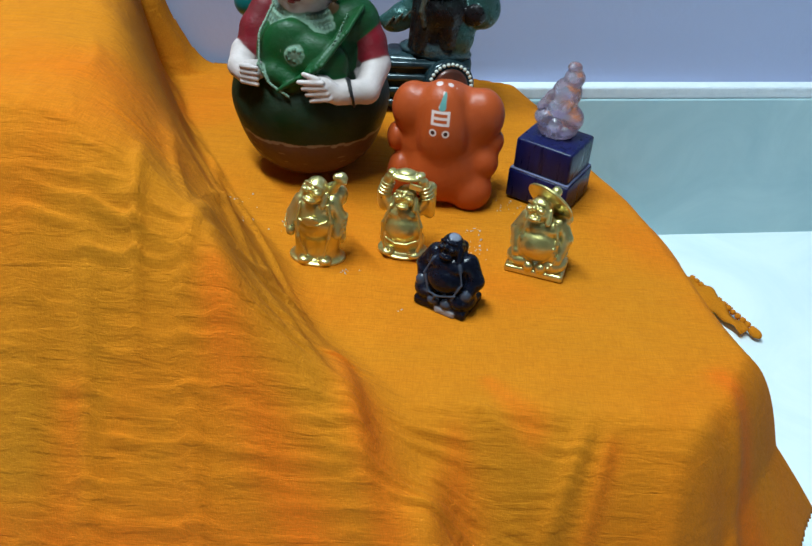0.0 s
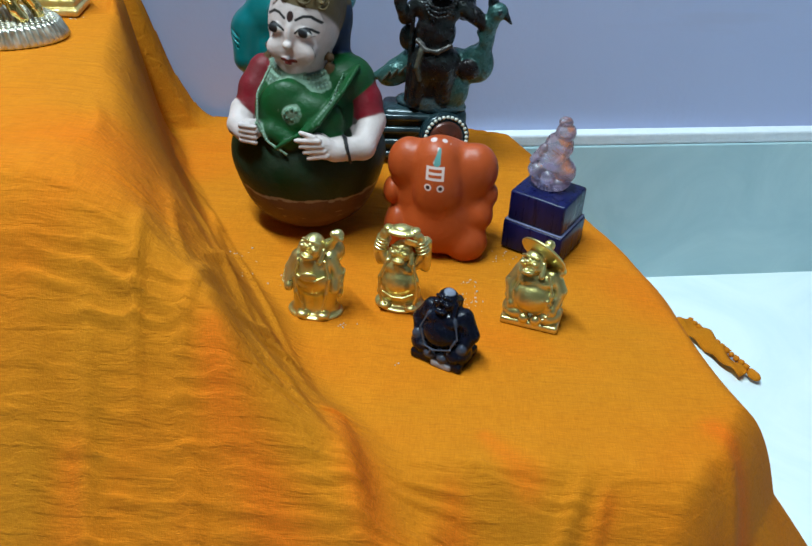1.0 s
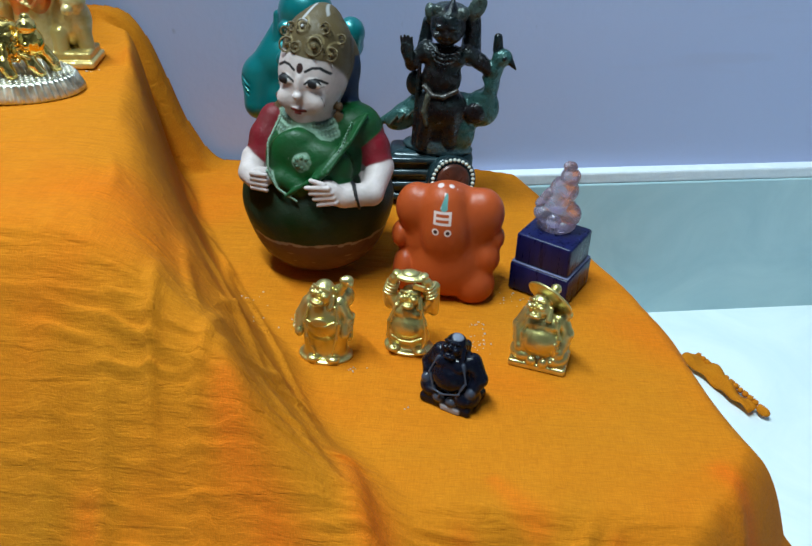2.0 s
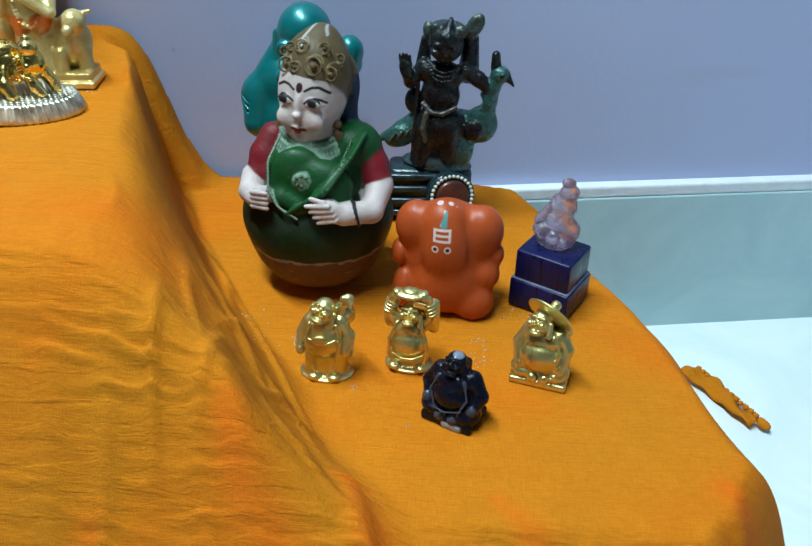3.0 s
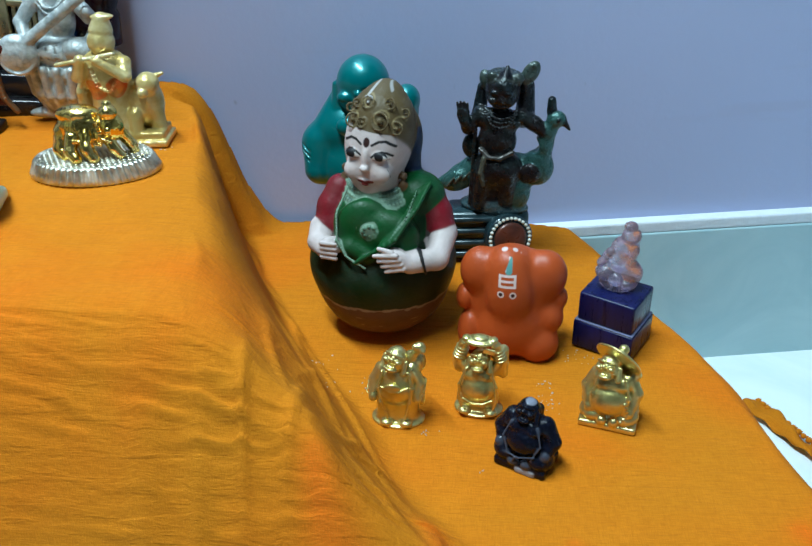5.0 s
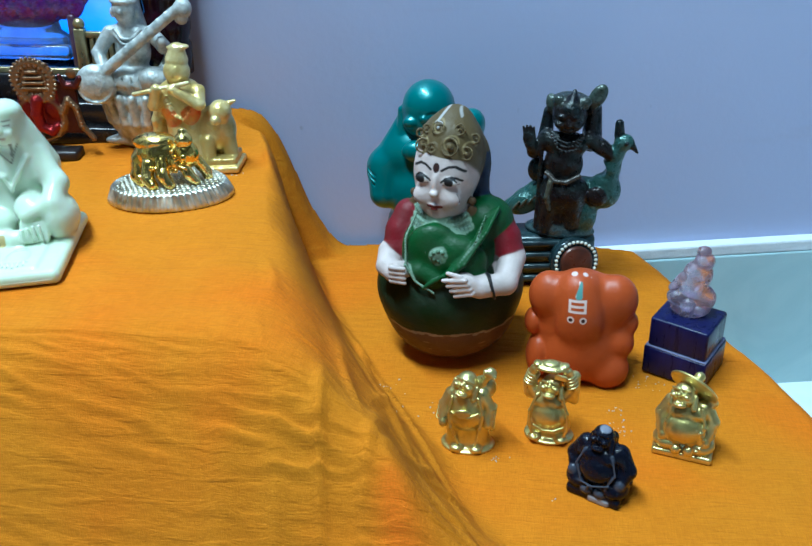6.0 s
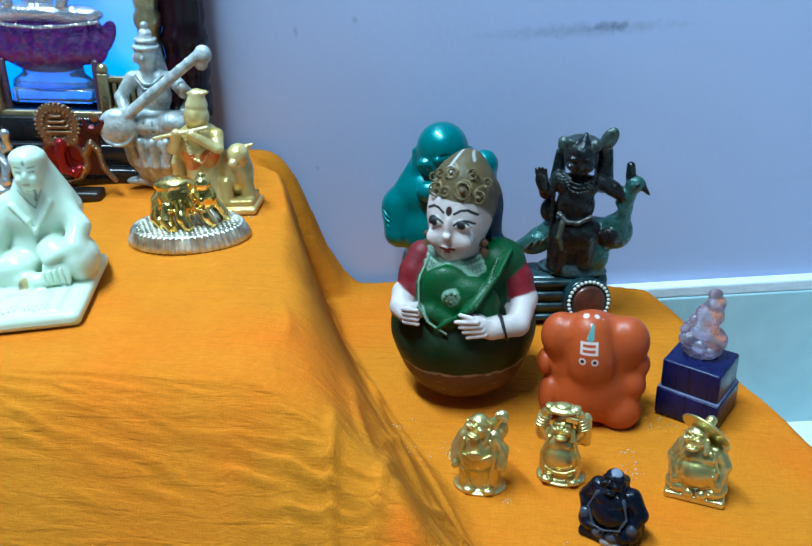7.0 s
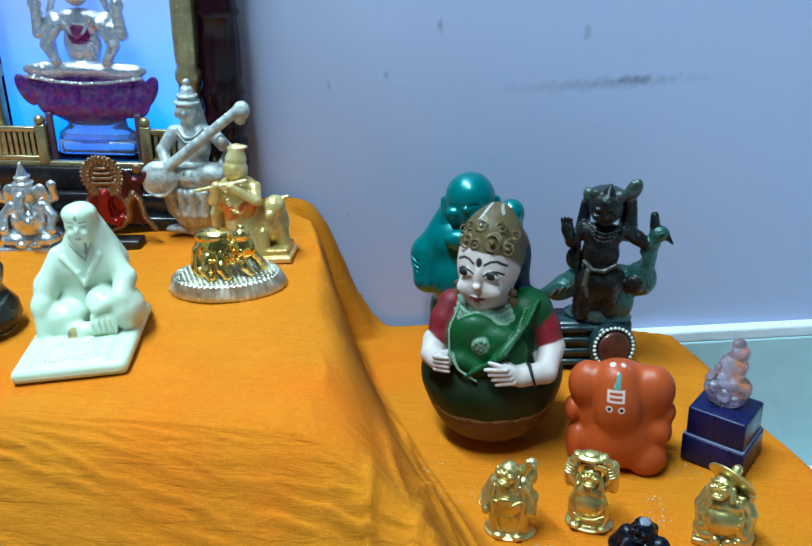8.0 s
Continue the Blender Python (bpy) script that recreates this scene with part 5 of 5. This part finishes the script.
def lute_figure():
    f = Model(0.8)
    f.ball((-14, -4, 5), (15, 6, 4), k=1.5, turn=(0, 0, 20)).ball((14, -6, 6), (9, 6, 5), k=1.5).ball((0, 0, 4), (20, 12, 6), k=2)
    f.ball((0, 0, 22), (25, 18, 20), k=3).ball((0, 0, 38), (27, 19, 12), k=3)
    for i in range(9):
        a = math.pi * (0.05 + 0.9 * i / 8) + math.pi
        x, y = math.cos(a), math.sin(a)
        f.chain([(x * 8, y * 7, 6), (x * 24, y * 17, 22), (x * 29, y * 20, 42)], 4, 3, k=1.2)
        f.chain([(x * 26, y * 19, 20), (x * 30, y * 22, 40)], 0.8, k=0.4)
    f.ball((0, -4, 52), (26, 16, 11), k=2).ball((16, -12, 56), (13, 10, 9), k=2).ball((-8, -10, 54), (14, 10, 8), k=2)
    f.ball((-1, 0, 74), (13, 9.5, 17), k=3).ball((-1, 0, 86), (17, 8, 8), k=3).ball((-3, -3, 104), (8.6, 8.6, 10.5), k=2)
    f.limb((-3, -1, 110), (-3, 0, 118), 8.2, 5.4, k=1).ring((-3, -2, 110), 8.6, 1.5, k=0.6).ring((-3, -1, 115), 7.2, 1.2, k=0.6).ball((-3, 0, 125), 3.0, k=0.8)
    f.limb((-3, 4, 106), (0, 6, 84), 9, 10, k=2).limb((-3, -2, 95), (-2, -1, 88), 5.5, 6, k=2)
    f.chain([(-16, -2, 86), (-25, -6, 72), (-19, -15, 62)], 5.4, 4, k=1.5).chain([(15, -2, 86), (24, -6, 78), (25, -13, 84)], 5.4, 4, k=1.5)
    f.chain([(16, 2, 84), (27, 2, 72), (22, -6, 62)], 4.6, 3.6, k=1.5)
    f.ball((-25, -19, 52), (15, 8, 15), k=0.8).ring((-25, -21, 52), 12.6, 1.3, k=0.5, turn=(72, 0, 0))
    f.limb((-20, -20, 60), (39, -12, 108), 4.4, 3.8, k=0.8).ball((42, -11, 108), (6.5, 5, 7), k=1).ball((40, -10, 101), (5, 4, 5), k=1)
    for i in range(7):
        f.ball((-6 + 6 * i, -20 + 0.9 * i, 75 + 4.9 * i), (1.3, 1.3, 1.6), k=0.3)
    for drop in (0, 4):
        f.beads([(-11, -6, 90 - drop), (-5, -10, 84 - drop), (2, -10, 84 - drop), (8, -6, 90 - drop)], 11, 1.4)
    for i in range(5):
        f.chain([(-12 + 6 * i, -18, 60), (-10 + 6 * i, -19, 50)], 0.7, k=0.5, mode="cut")
    f.ball((-3, -11.4, 103), (1.6, 1.8, 2.4), k=0.6)
    for s in (-1, 1):
        f.ball((-3 + s * 9, -2, 101), (2, 2.2, 4), k=0.6)
    return f.build("lute_playing_figurine", PEWTER, pose(-0.2820, 0.6620, TOP, 0, 5, 6), "silver-grey resin lute player figurine seated on a lotus")


def emblem():
    thing = new("enamel_emblem")
    thing.matrix_world = pose(-0.3460, 0.6310, TOP, 0, 3, 7)
    bronze = plain("copper_gilt", (0.36, 0.20, 0.10), 0.32, 0.85, 160, (0.20, 0.10, 0.05))
    bm = bmesh.new()
    add_box(bm, (0.004, 0, 0.004), (0.040, 0.016, 0.008), 0.002)
    part("foot", bm, plain("dark_foot", (0.02, 0.012, 0.012), 0.4), thing, "dark wooden foot")
    f = Model(0.7, 0.5)
    gilt, red = (0.24, 0.14, 0.075), (0.16, 0.010, 0.012)
    f.ring((0, 0, 55), 13.5, 2.6, gilt, turn=(90, 0, 0)).ring((0, 0, 55), 8.5, 1.4, gilt, turn=(90, 0, 0)).block((0, 0.8, 55), (12, 1.8, 12), 0.8, (0.10, 0.04, 0.02))
    for z, w in ((49, 9), (53, 8), (57, 6.5), (61, 4.5)):
        f.block((0, -1.6, z), (w, 1.8, 1.1), 0.6, gilt)
    f.ring((0, 0, 26), 16.5, 2.4, gilt, turn=(90, 0, 0)).block((0, 1, 32), (15, 1.9, 17), 1, red)
    f.block((0, -0.6, 42), (13, 1.6, 2), 0.8, gilt).block((0, -0.6, 48), (9, 1.6, 1.2), 0.6, gilt)
    f.chain([(0, -2, 40), (-2, -3, 30), (0, -3, 20), (7, -3, 16), (11, -2, 20)], 4.6, 2.6, (0.26, 0.014, 0.016), k=1)
    f.ball((-10, -1, 34), (6, 1.6, 8), red, k=0.6).ball((10, -1, 34), (6, 1.6, 8), red, k=0.6)
    f.chain([(16, 0, 30), (22, 0, 40), (27, 0, 34), (29, 0, 20), (36, 0, 10)], 2.6, 2.2, gilt, k=1)
    f.chain([(19, 0, 58), (22, 0, 51), (29, 0, 50), (34, 0, 56)], 1.6, 2.6, (0.10, 0.02, 0.02), k=1).ball((28, 0, 60), (4, 1.8, 4), gilt, k=0.5)
    f.block((16, 1.5, 34), (13, 1.6, 20), 0.8, (0.06, 0.015, 0.015))
    f.beads([(-16, -2, 22), (-11, -2.4, 13), (0, -2.6, 9.5), (11, -2.4, 13), (16, -2, 22)], 18, 1.3, (0.30, 0.20, 0.12))
    f.beads([(16, -2, 30), (22, -2, 41), (28, -2, 34), (30, -2, 20)], 14, 1.2, (0.30, 0.20, 0.12))
    for reach, count in ((16.4, 30), (11, 20)):
        for i in range(count):
            f.ball((reach * math.cos(i * math.tau / count), -1.8, 55 + reach * math.sin(i * math.tau / count)), (1.2, 1.2, 1.2), (0.30, 0.20, 0.12), k=0.3)
    verts, quads = f.skin()
    data = bpy.data.meshes.new("plaque")
    data.from_pydata((verts * 0.001 + (0, 0, 0.006)).tolist(), [], quads.tolist())
    layer = data.attributes.new("tint", "FLOAT_COLOR", "POINT")
    tint = f.tints(verts)
    layer.data.foreach_set("color", np.concatenate([tint, np.ones((len(tint), 1))], 1).ravel().astype(np.float32))
    n = Nodes("gilt_enamel", 0.3, 0.7)
    n.colour(tinted(n)).bump((n.noise(500, 3), 0.0006))
    data.materials.append(n.mat)
    data.shade_smooth()
    ob = new("plaque", data)
    ob.parent = thing
    return tagged(thing, "copper gilt emblem plaque with red enamel", "plaque")


def silver_elephant():
    f = Model(0.7)
    f.block((0, 0, 3), (26, 15, 3), 1.5).ball((0, 0, 12), (25, 14, 9), k=2).ball((-12, -7, 12), (12, 9, 6), k=1.2).ball((12, -7, 12), (12, 9, 6), k=1.2)
    f.ball((0, -3, 26), (14.5, 12, 13), k=2).ball((0, 0, 36), (14, 9, 9), k=2).ball((0, -3, 49), (9.5, 9, 10), k=1.5)
    f.ball((-12, 0, 48), (6, 2.6, 8), k=1).ball((12, 0, 48), (6, 2.6, 8), k=1).limb((0, 0, 57), (0, 1, 70), 7, 2, k=1).ball((0, 1, 72), 2, k=0.4)
    f.chain([(0, -11, 48), (-1, -15, 40), (1, -17, 32), (6, -17, 28), (8, -16, 32)], 4.4, 2.4, k=1)
    for s in (-1, 1):
        f.chain([(s * 13, 0, 38), (s * 20, -4, 30), (s * 19, -9, 22)], 4.4, 3.2, k=1).ball((s * 19, -10, 20), (4, 3.4, 4), k=0.6)
        f.chain([(s * 13, 3, 40), (s * 22, 2, 44), (s * 22, 0, 52)], 3.8, 3, k=1).ball((s * 22, 0, 55), (4, 3, 4), k=0.6)
        f.limb((s * 4, -11, 43), (s * 7, -14, 39), 1.6, 0.9, k=0.5)
        f.ball((s * 6, -13, 9), (5, 4, 3), k=0.6)
    f.beads([(-10, -10, 34), (-4, -14, 28), (4, -14, 28), (10, -10, 34)], 12, 1.3)
    f.ring((0, -1, 57), 7.4, 1.2, k=0.5).ring((0, 0, 62), 5.6, 1.0, k=0.5)
    return f.build("silver_elephant_figurine", CHROME, pose(-0.4130, 0.6260, TOP, 0, 3, 10), "bright silver-plated seated elephant figurine")


def pot_bellied_stone():
    bm = bmesh.new()
    add_lathe(bm, [(0.012, 0), (0.020, 0.002), (0.0245, 0.010), (0.0240, 0.018), (0.019, 0.026), (0.0165, 0.031), (0.0190, 0.037), (0.0205, 0.043), (0.0185, 0.048), (0.010, 0.051), (0.001, 0.0515)], steps=40)
    n = Nodes("banded_marble", 0.25)
    band = n.noise(1, 4, 0.5, n.scaled(24, 24, 60), 1.5)
    n.colour(n.ramp(band, (0.42, (0.015, 0.018, 0.018)), (0.52, (0.10, 0.12, 0.11)), (0.60, (0.55, 0.60, 0.58)))).bump((n.noise(200, 3), 0.0002))
    ob = mesh_object("marble_pot", bm, n.mat)
    ob.matrix_world = pose(-0.3650, 0.4900, TOP)
    return tagged(ob, "small black and white banded marble pot", "pot")


# ---- the lit shrine against the wall ----
def shrine():
    wood = plain("dark_mahogany_lacquer", (0.020, 0.003, 0.007), 0.20, 0.0, 60, (0.008, 0.002, 0.004), Specular_IOR_Level=0.3)
    black = plain("black_lacquer", (0.012, 0.011, 0.014), 0.25, 0.0, 60)
    brass = plain("aged_brass", (0.55, 0.46, 0.25), 0.34, 0.8, 150, (0.36, 0.29, 0.15))
    thing = new("shrine")
    thing.matrix_world = WALL_POSE @ pose(-0.385, 0, 0.3325, 0, 5, 0)
    # local: x along the wall, -y into the room, z from the top of the tier; its middle is at x = 0
    half = 0.114
    bm = bmesh.new()
    add_box(bm, (0, -0.030, 0.006), (2 * half + 0.02, 0.056, 0.014), 0.002)
    add_box(bm, (0, -0.027, 0.022), (2 * half + 0.008, 0.048, 0.018), 0.002)
    add_box(bm, (0, -0.024, 0.041), (2 * half - 0.004, 0.042, 0.020), 0.002)
    part("stepped_base", bm, black, thing, "black stepped base")
    bm = bmesh.new()
    add_box(bm, (0, -0.006, 0.20), (2 * half - 0.02, 0.006, 0.30), 0.001)
    part("back_board", bm, black, thing)
    for s in (-1, 1):
        bm = bmesh.new()
        prof = [(0.0145, 0.050), (0.0145, 0.072), (0.0125, 0.076), (0.0150, 0.084), (0.0150, 0.092), (0.0125, 0.098), (0.0135, 0.106), (0.0150, 0.112), (0.0125, 0.120), (0.0130, 0.128), (0.0125, 0.155), (0.0120, 0.172), (0.0142, 0.176), (0.0120, 0.181), (0.0125, 0.24), (0.0140, 0.26), (0.0125, 0.30), (0.0145, 0.345)]
        prof = [(r + 0.0035, h) for r, h in prof]
        rib = lambda a, r, h: 1.0 + (0.05 * math.cos(12 * a) if 0.125 < h < 0.172 or 0.182 < h < 0.25 else 0)
        add_lathe(bm, prof, (s * (half - 0.009), -0.021, 0), 48, ripple=rib)
        part("post", bm, wood, thing, "turned dark mahogany post")
        bm = bmesh.new()
        add_lathe(bm, [(0.0085, 0.060), (0.0085, 0.120), (0.0105, 0.124), (0.0105, 0.130), (0.0085, 0.134), (0.0095, 0.140), (0.0098, 0.16), (0.0090, 0.26), (0.0085, 0.34)], (s * (half - 0.0335), -0.031, 0), 28, ripple=lambda a, r, h: 1.0 + (0.04 * math.cos(10 * a) if h > 0.138 else 0))
        part("column", bm, brass, thing, "slim brass column")
    bm = bmesh.new()
    add_box(bm, (0, -0.018, 0.352), (2 * half + 0.03, 0.036, 0.018), 0.003)
    part("lintel", bm, wood, thing)
    # brass rail and fence along the front
    bm = bmesh.new()
    add_box(bm, (0, -0.038, 0.052), (2 * half - 0.030, 0.006, 0.006), 0.001)
    part("rail", bm, brass, thing, "brass rail")
    for s in (-1, 1):
        bm = bmesh.new()
        add_box(bm, (s * 0.043, -0.038, 0.069), (0.0085, 0.0075, 0.034), 0.0012)
        add_lathe(bm, [(0.002, 0.086), (0.0042, 0.087), (0.0046, 0.0895), (0.0032, 0.0925), (0.001, 0.0935)], (s * 0.043, -0.038, 0), 14)
        part("fence_post", bm, brass, thing, "brass fence post with a knob")
        for z, h in ((0.057, 0.004), (0.0815, 0.0045)):
            bm = bmesh.new()
            add_box(bm, (s * 0.0680, -0.038, z), (0.042, 0.005, h), 0.0008)
            part("fence_rail", bm, brass, thing)
        bm = bmesh.new()
        add_box(bm, (s * 0.0680, -0.0355, 0.069), (0.042, 0.0012, 0.022), 0)
        back = part("fence_back", bm, plain("tarnished_brass", (0.16, 0.13, 0.07), 0.5, 0.7), thing)
        slat = bmesh.new()
        add_box(slat, (0, 0, 0), (0.0032, 0.0030, 0.021), 0.0006)
        first = None
        for i in range(8):
            at = (s * (0.051 + 0.0047 * i), -0.038, 0.0692)
            if first is None:
                first = part("slat", slat, brass, back, smooth=False)
                first.location = at
            else:
                ob = new("slat", first.data)
                ob.parent, ob.location = back, at
    # lit panel, with a clear tray in front of it
    n = Nodes("colour_changing_panel", 0.3)
    glow = n.noise(16, 3, 0.5, distort=0.6)
    side = n.tree.nodes.new("ShaderNodeSeparateXYZ")
    n.tree.links.new(n.where, side.inputs[0])
    lower = n.level(side.outputs["Z"], 0.07, 0.24)
    edge = n.level(side.outputs["X"], 0.0, 0.10)
    blue = n.mix(glow, (0.02, 0.07, 0.85), (0.01, 0.34, 0.98))
    blue = n.mix(n.level(edge, 0.3, 1.0, 0, 0.5), blue, (0.05, 0.45, 1.0))
    shade = n.mix(lower, blue, (0.13, 0.14, 0.24))
    n.colour((0.25, 0.27, 0.4))
    n.put(shade, n.bsdf.inputs["Emission Color"])
    n.bsdf.inputs["Emission Strength"].default_value = PANEL_GLOW
    bm = bmesh.new()
    add_box(bm, (0, -0.011, 0.20), (2 * half - 0.072, 0.003, 0.290), 0.0005)
    part("lit_panel", bm, n.mat, thing, "backlit blue colour-changing panel")
    clear = plain("clear_acrylic", (0.75, 0.78, 0.85), 0.08, 0.0, 90, Transmission_Weight=0.85, IOR=1.45)
    bm = bmesh.new()
    add_box(bm, (0, -0.026, 0.066), (0.064, 0.024, 0.012), 0.003)
    add_lathe(bm, [(0.030, 0.070), (0.029, 0.076), (0.022, 0.082), (0.021, 0.088), (0.026, 0.098), (0.030, 0.104)], (0, -0.026, 0), 40, squash=(1.1, 0.4), ripple=lambda a, r, h: 1 + 0.04 * math.cos(14 * a))
    part("clear_stand", bm, clear, thing, "clear acrylic stand")
    frame_wood = plain("panel_surround", (0.10, 0.05, 0.09), 0.3, 0.0, 90)
    for s in (-1, 1):
        bm = bmesh.new()
        add_box(bm, (s * 0.0365, -0.034, 0.075), (0.006, 0.004, 0.040), 0.0015)
        part("arch_jamb", bm, frame_wood, thing)
    return tagged(thing, "dark wooden shrine with a backlit panel and brass fence", "shrine")


def shrine_figure():
    f = Model(0.8, 0.6)
    pale, violet = (0.72, 0.74, 0.80), (0.22, 0.03, 0.36)
    f.ball((0, 0, 14), (34, 9, 15), violet, k=3).ball((0, 0, 27), (52, 10, 18), violet, k=3)
    for i in range(11):
        x = -50 + 10 * i
        f.ball((x, -8 + abs(x) * 0.08, 29), (6.5, 4, 14), violet, k=0.8, turn=(0, x * 0.5, 0)).ball((x * 0.8 + 4, -8.5 + abs(x) * 0.06, 18), (6, 4, 11), violet, k=0.8, turn=(0, x * 0.5, 0))
    f.ball((-26, -4, 46), (24, 7, 7), pale, k=2).ball((26, -4, 46), (24, 7, 7), pale, k=2).ball((0, -5, 47), (26, 8, 6), pale, k=2)
    f.ball((0, 0, 66), (15, 8, 20), pale, k=3).ball((0, 0, 84), (21, 7, 10), pale, k=3).ball((0, -2, 108), (11, 9, 13), pale, k=2).limb((0, 0, 118), (0, 0, 138), 10, 4, pale, k=1)
    for s in (-1, 1):
        f.chain([(s * 20, 0, 86), (s * 33, -2, 74), (s * 32, -4, 92)], 5.4, 4, pale, k=1.5).ball((s * 32, -4, 97), (5.5, 4, 6), pale, k=1)
        f.chain([(s * 17, -3, 82), (s * 27, -6, 66), (s * 20, -8, 54)], 5.4, 4, pale, k=1.5).chain([(s * 20, 2, 100), (s * 26, 2, 84), (s * 24, 2, 60)], 3, 2.4, pale, k=1)
        f.beads([(s * 30, -5, 84), (s * 27, -6, 90)], 4, 1.5, pale)
    f.beads([(-12, -8, 88), (-5, -10, 76), (0, -10, 72), (5, -10, 76), (12, -8, 88)], 18, 1.6, pale)
    f.beads([(-46, -9, 41), (-20, -13, 38), (0, -14, 37), (20, -13, 38), (46, -9, 41)], 30, 1.7, pale)
    f.ball((0, -6, 74), (9, 6, 8), mode="paint", colour=(0.35, 0.02, 0.16))
    n = Nodes("silvered_glass", 0.12, 0.6, Transmission_Weight=0.45)
    n.colour(n.mix(n.level(n.noise(120, 4), 0.4, 0.7, 0, 0.4), tinted(n), (0.40, 0.42, 0.55))).bump((n.noise(130, 4), 0.0030))
    return f.build("lotus_seated_figurine", n.mat, WALL_POSE @ pose(-0.3805, -0.0265, 0.4155, 0, 5, 0), "silvered glass figurine seated on a violet lotus")


PEWTER = plain("pewter_resin", (0.58, 0.61, 0.60), 0.40, 0.25, 170, (0.26, 0.29, 0.29), 0.0014)
PANEL_GLOW = 1.7
seated_slab_figure()
oval_plinth()
crawling_figure()
flute_figure()
lute_figure()
emblem()
silver_elephant()
pot_bellied_stone()
shrine()
shrine_figure()


# ---- small things on and by the cloth ----
def fringe():
    """The knotted tail of the cloth that lies out on the floor."""
    thing = new("cloth_tail")
    thing.matrix_world = pose(0.322, 0.678, FLOOR + 0.001, 0, 0, -56)
    bm = bmesh.new()
    n, rows = 26, []
    for i in range(n + 1):
        u = i / n
        row = []
        for j in range(9):
            v = j / 8
            wave = 0.0022 * math.sin(9 * u + 5 * v) + 0.0015 * math.sin(23 * u)
            row.append(bm.verts.new((-0.05 + 0.085 * u, (v - 0.5) * (0.026 - 0.015 * u) + 0.004 * math.sin(5 * u), 0.006 + wave + 0.004 * math.sin(math.pi * v))))
        rows.append(row)
    for a, b in zip(rows, rows[1:]):
        for j in range(8):
            bm.faces.new((a[j], b[j], b[j + 1], a[j + 1]))
    strip = part("strip", bm, COTTON, thing)
    m = strip.modifiers.new("thickness", "SOLIDIFY")
    m.thickness = 0.0015
    rng = random.Random(4)
    for i in range(14):
        u = i / 13
        bm = bmesh.new()
        at = Vector((-0.045 + 0.080 * u, (0.013 - 0.0075 * u), 0.006))
        bmesh.ops.create_icosphere(bm, subdivisions=2, radius=0.0024 + 0.0008 * rng.random(), matrix=Matrix.Translation(at))
        for k in range(5):
            end = at + Vector((rng.uniform(-0.002, 0.003), rng.uniform(0.002, 0.006), -0.004))
            bmesh.ops.create_cone(bm, segments=5, radius1=0.0006, radius2=0.0004, depth=0.006, matrix=Matrix.Translation((at + end) / 2) @ pose(0, 0, 0, rng.uniform(60, 120), 0, rng.uniform(-40, 40)))
        part("tassel", bm, COTTON, strip)
    bm = bmesh.new()
    bmesh.ops.create_icosphere(bm, subdivisions=3, radius=1.0, matrix=Matrix.Translation((0.040, 0.003, 0.006)) @ Matrix.Diagonal((0.007, 0.0045, 0.004, 1)))
    part("knot", bm, COTTON, thing)
    return tagged(thing, "frayed orange tail of cloth on the floor", "cloth")


def crumbs():
    bm = bmesh.new()
    rng = random.Random(9)
    heaps = ((0.073, 0.492, 0.010, 26), (0.078, 0.515, 0.009, 10), (0.000, 0.464, 0.005, 8), (0.098, 0.545, 0.012, 16), (-0.075, 0.530, 0.012, 10), (-0.050, 0.500, 0.014, 8), (0.033, 0.432, 0.002, 3), (-0.190, 0.600, 0.004, 6), (-0.345, 0.600, 0.005, 6))
    for cx, cy, spread, count in heaps:
        for _ in range(count):
            x, y = rng.gauss(cx, spread * 0.6), rng.gauss(cy, spread * 0.6)
            px, py = np.array([[x]]), np.array([[y]])
            z = cloth_height(px, py)
            z = float((z + cloth_folds(px, py, z))[0, 0])
            r = rng.uniform(0.0003, 0.0009)
            bmesh.ops.create_icosphere(bm, subdivisions=1, radius=1.0, matrix=pose(x, y, z + r * 0.35, rng.uniform(0, 90), rng.uniform(0, 90), 0) @ Matrix.Diagonal((r, r * 0.7, r * 0.45, 1)))
    ob = mesh_object("crumbs", bm, plain("white_flakes", (0.62, 0.52, 0.46), 0.6))
    return tagged(ob, "tiny white rice flakes scattered on the cloth", "crumbs", kind="stuff")


fringe()
crumbs()
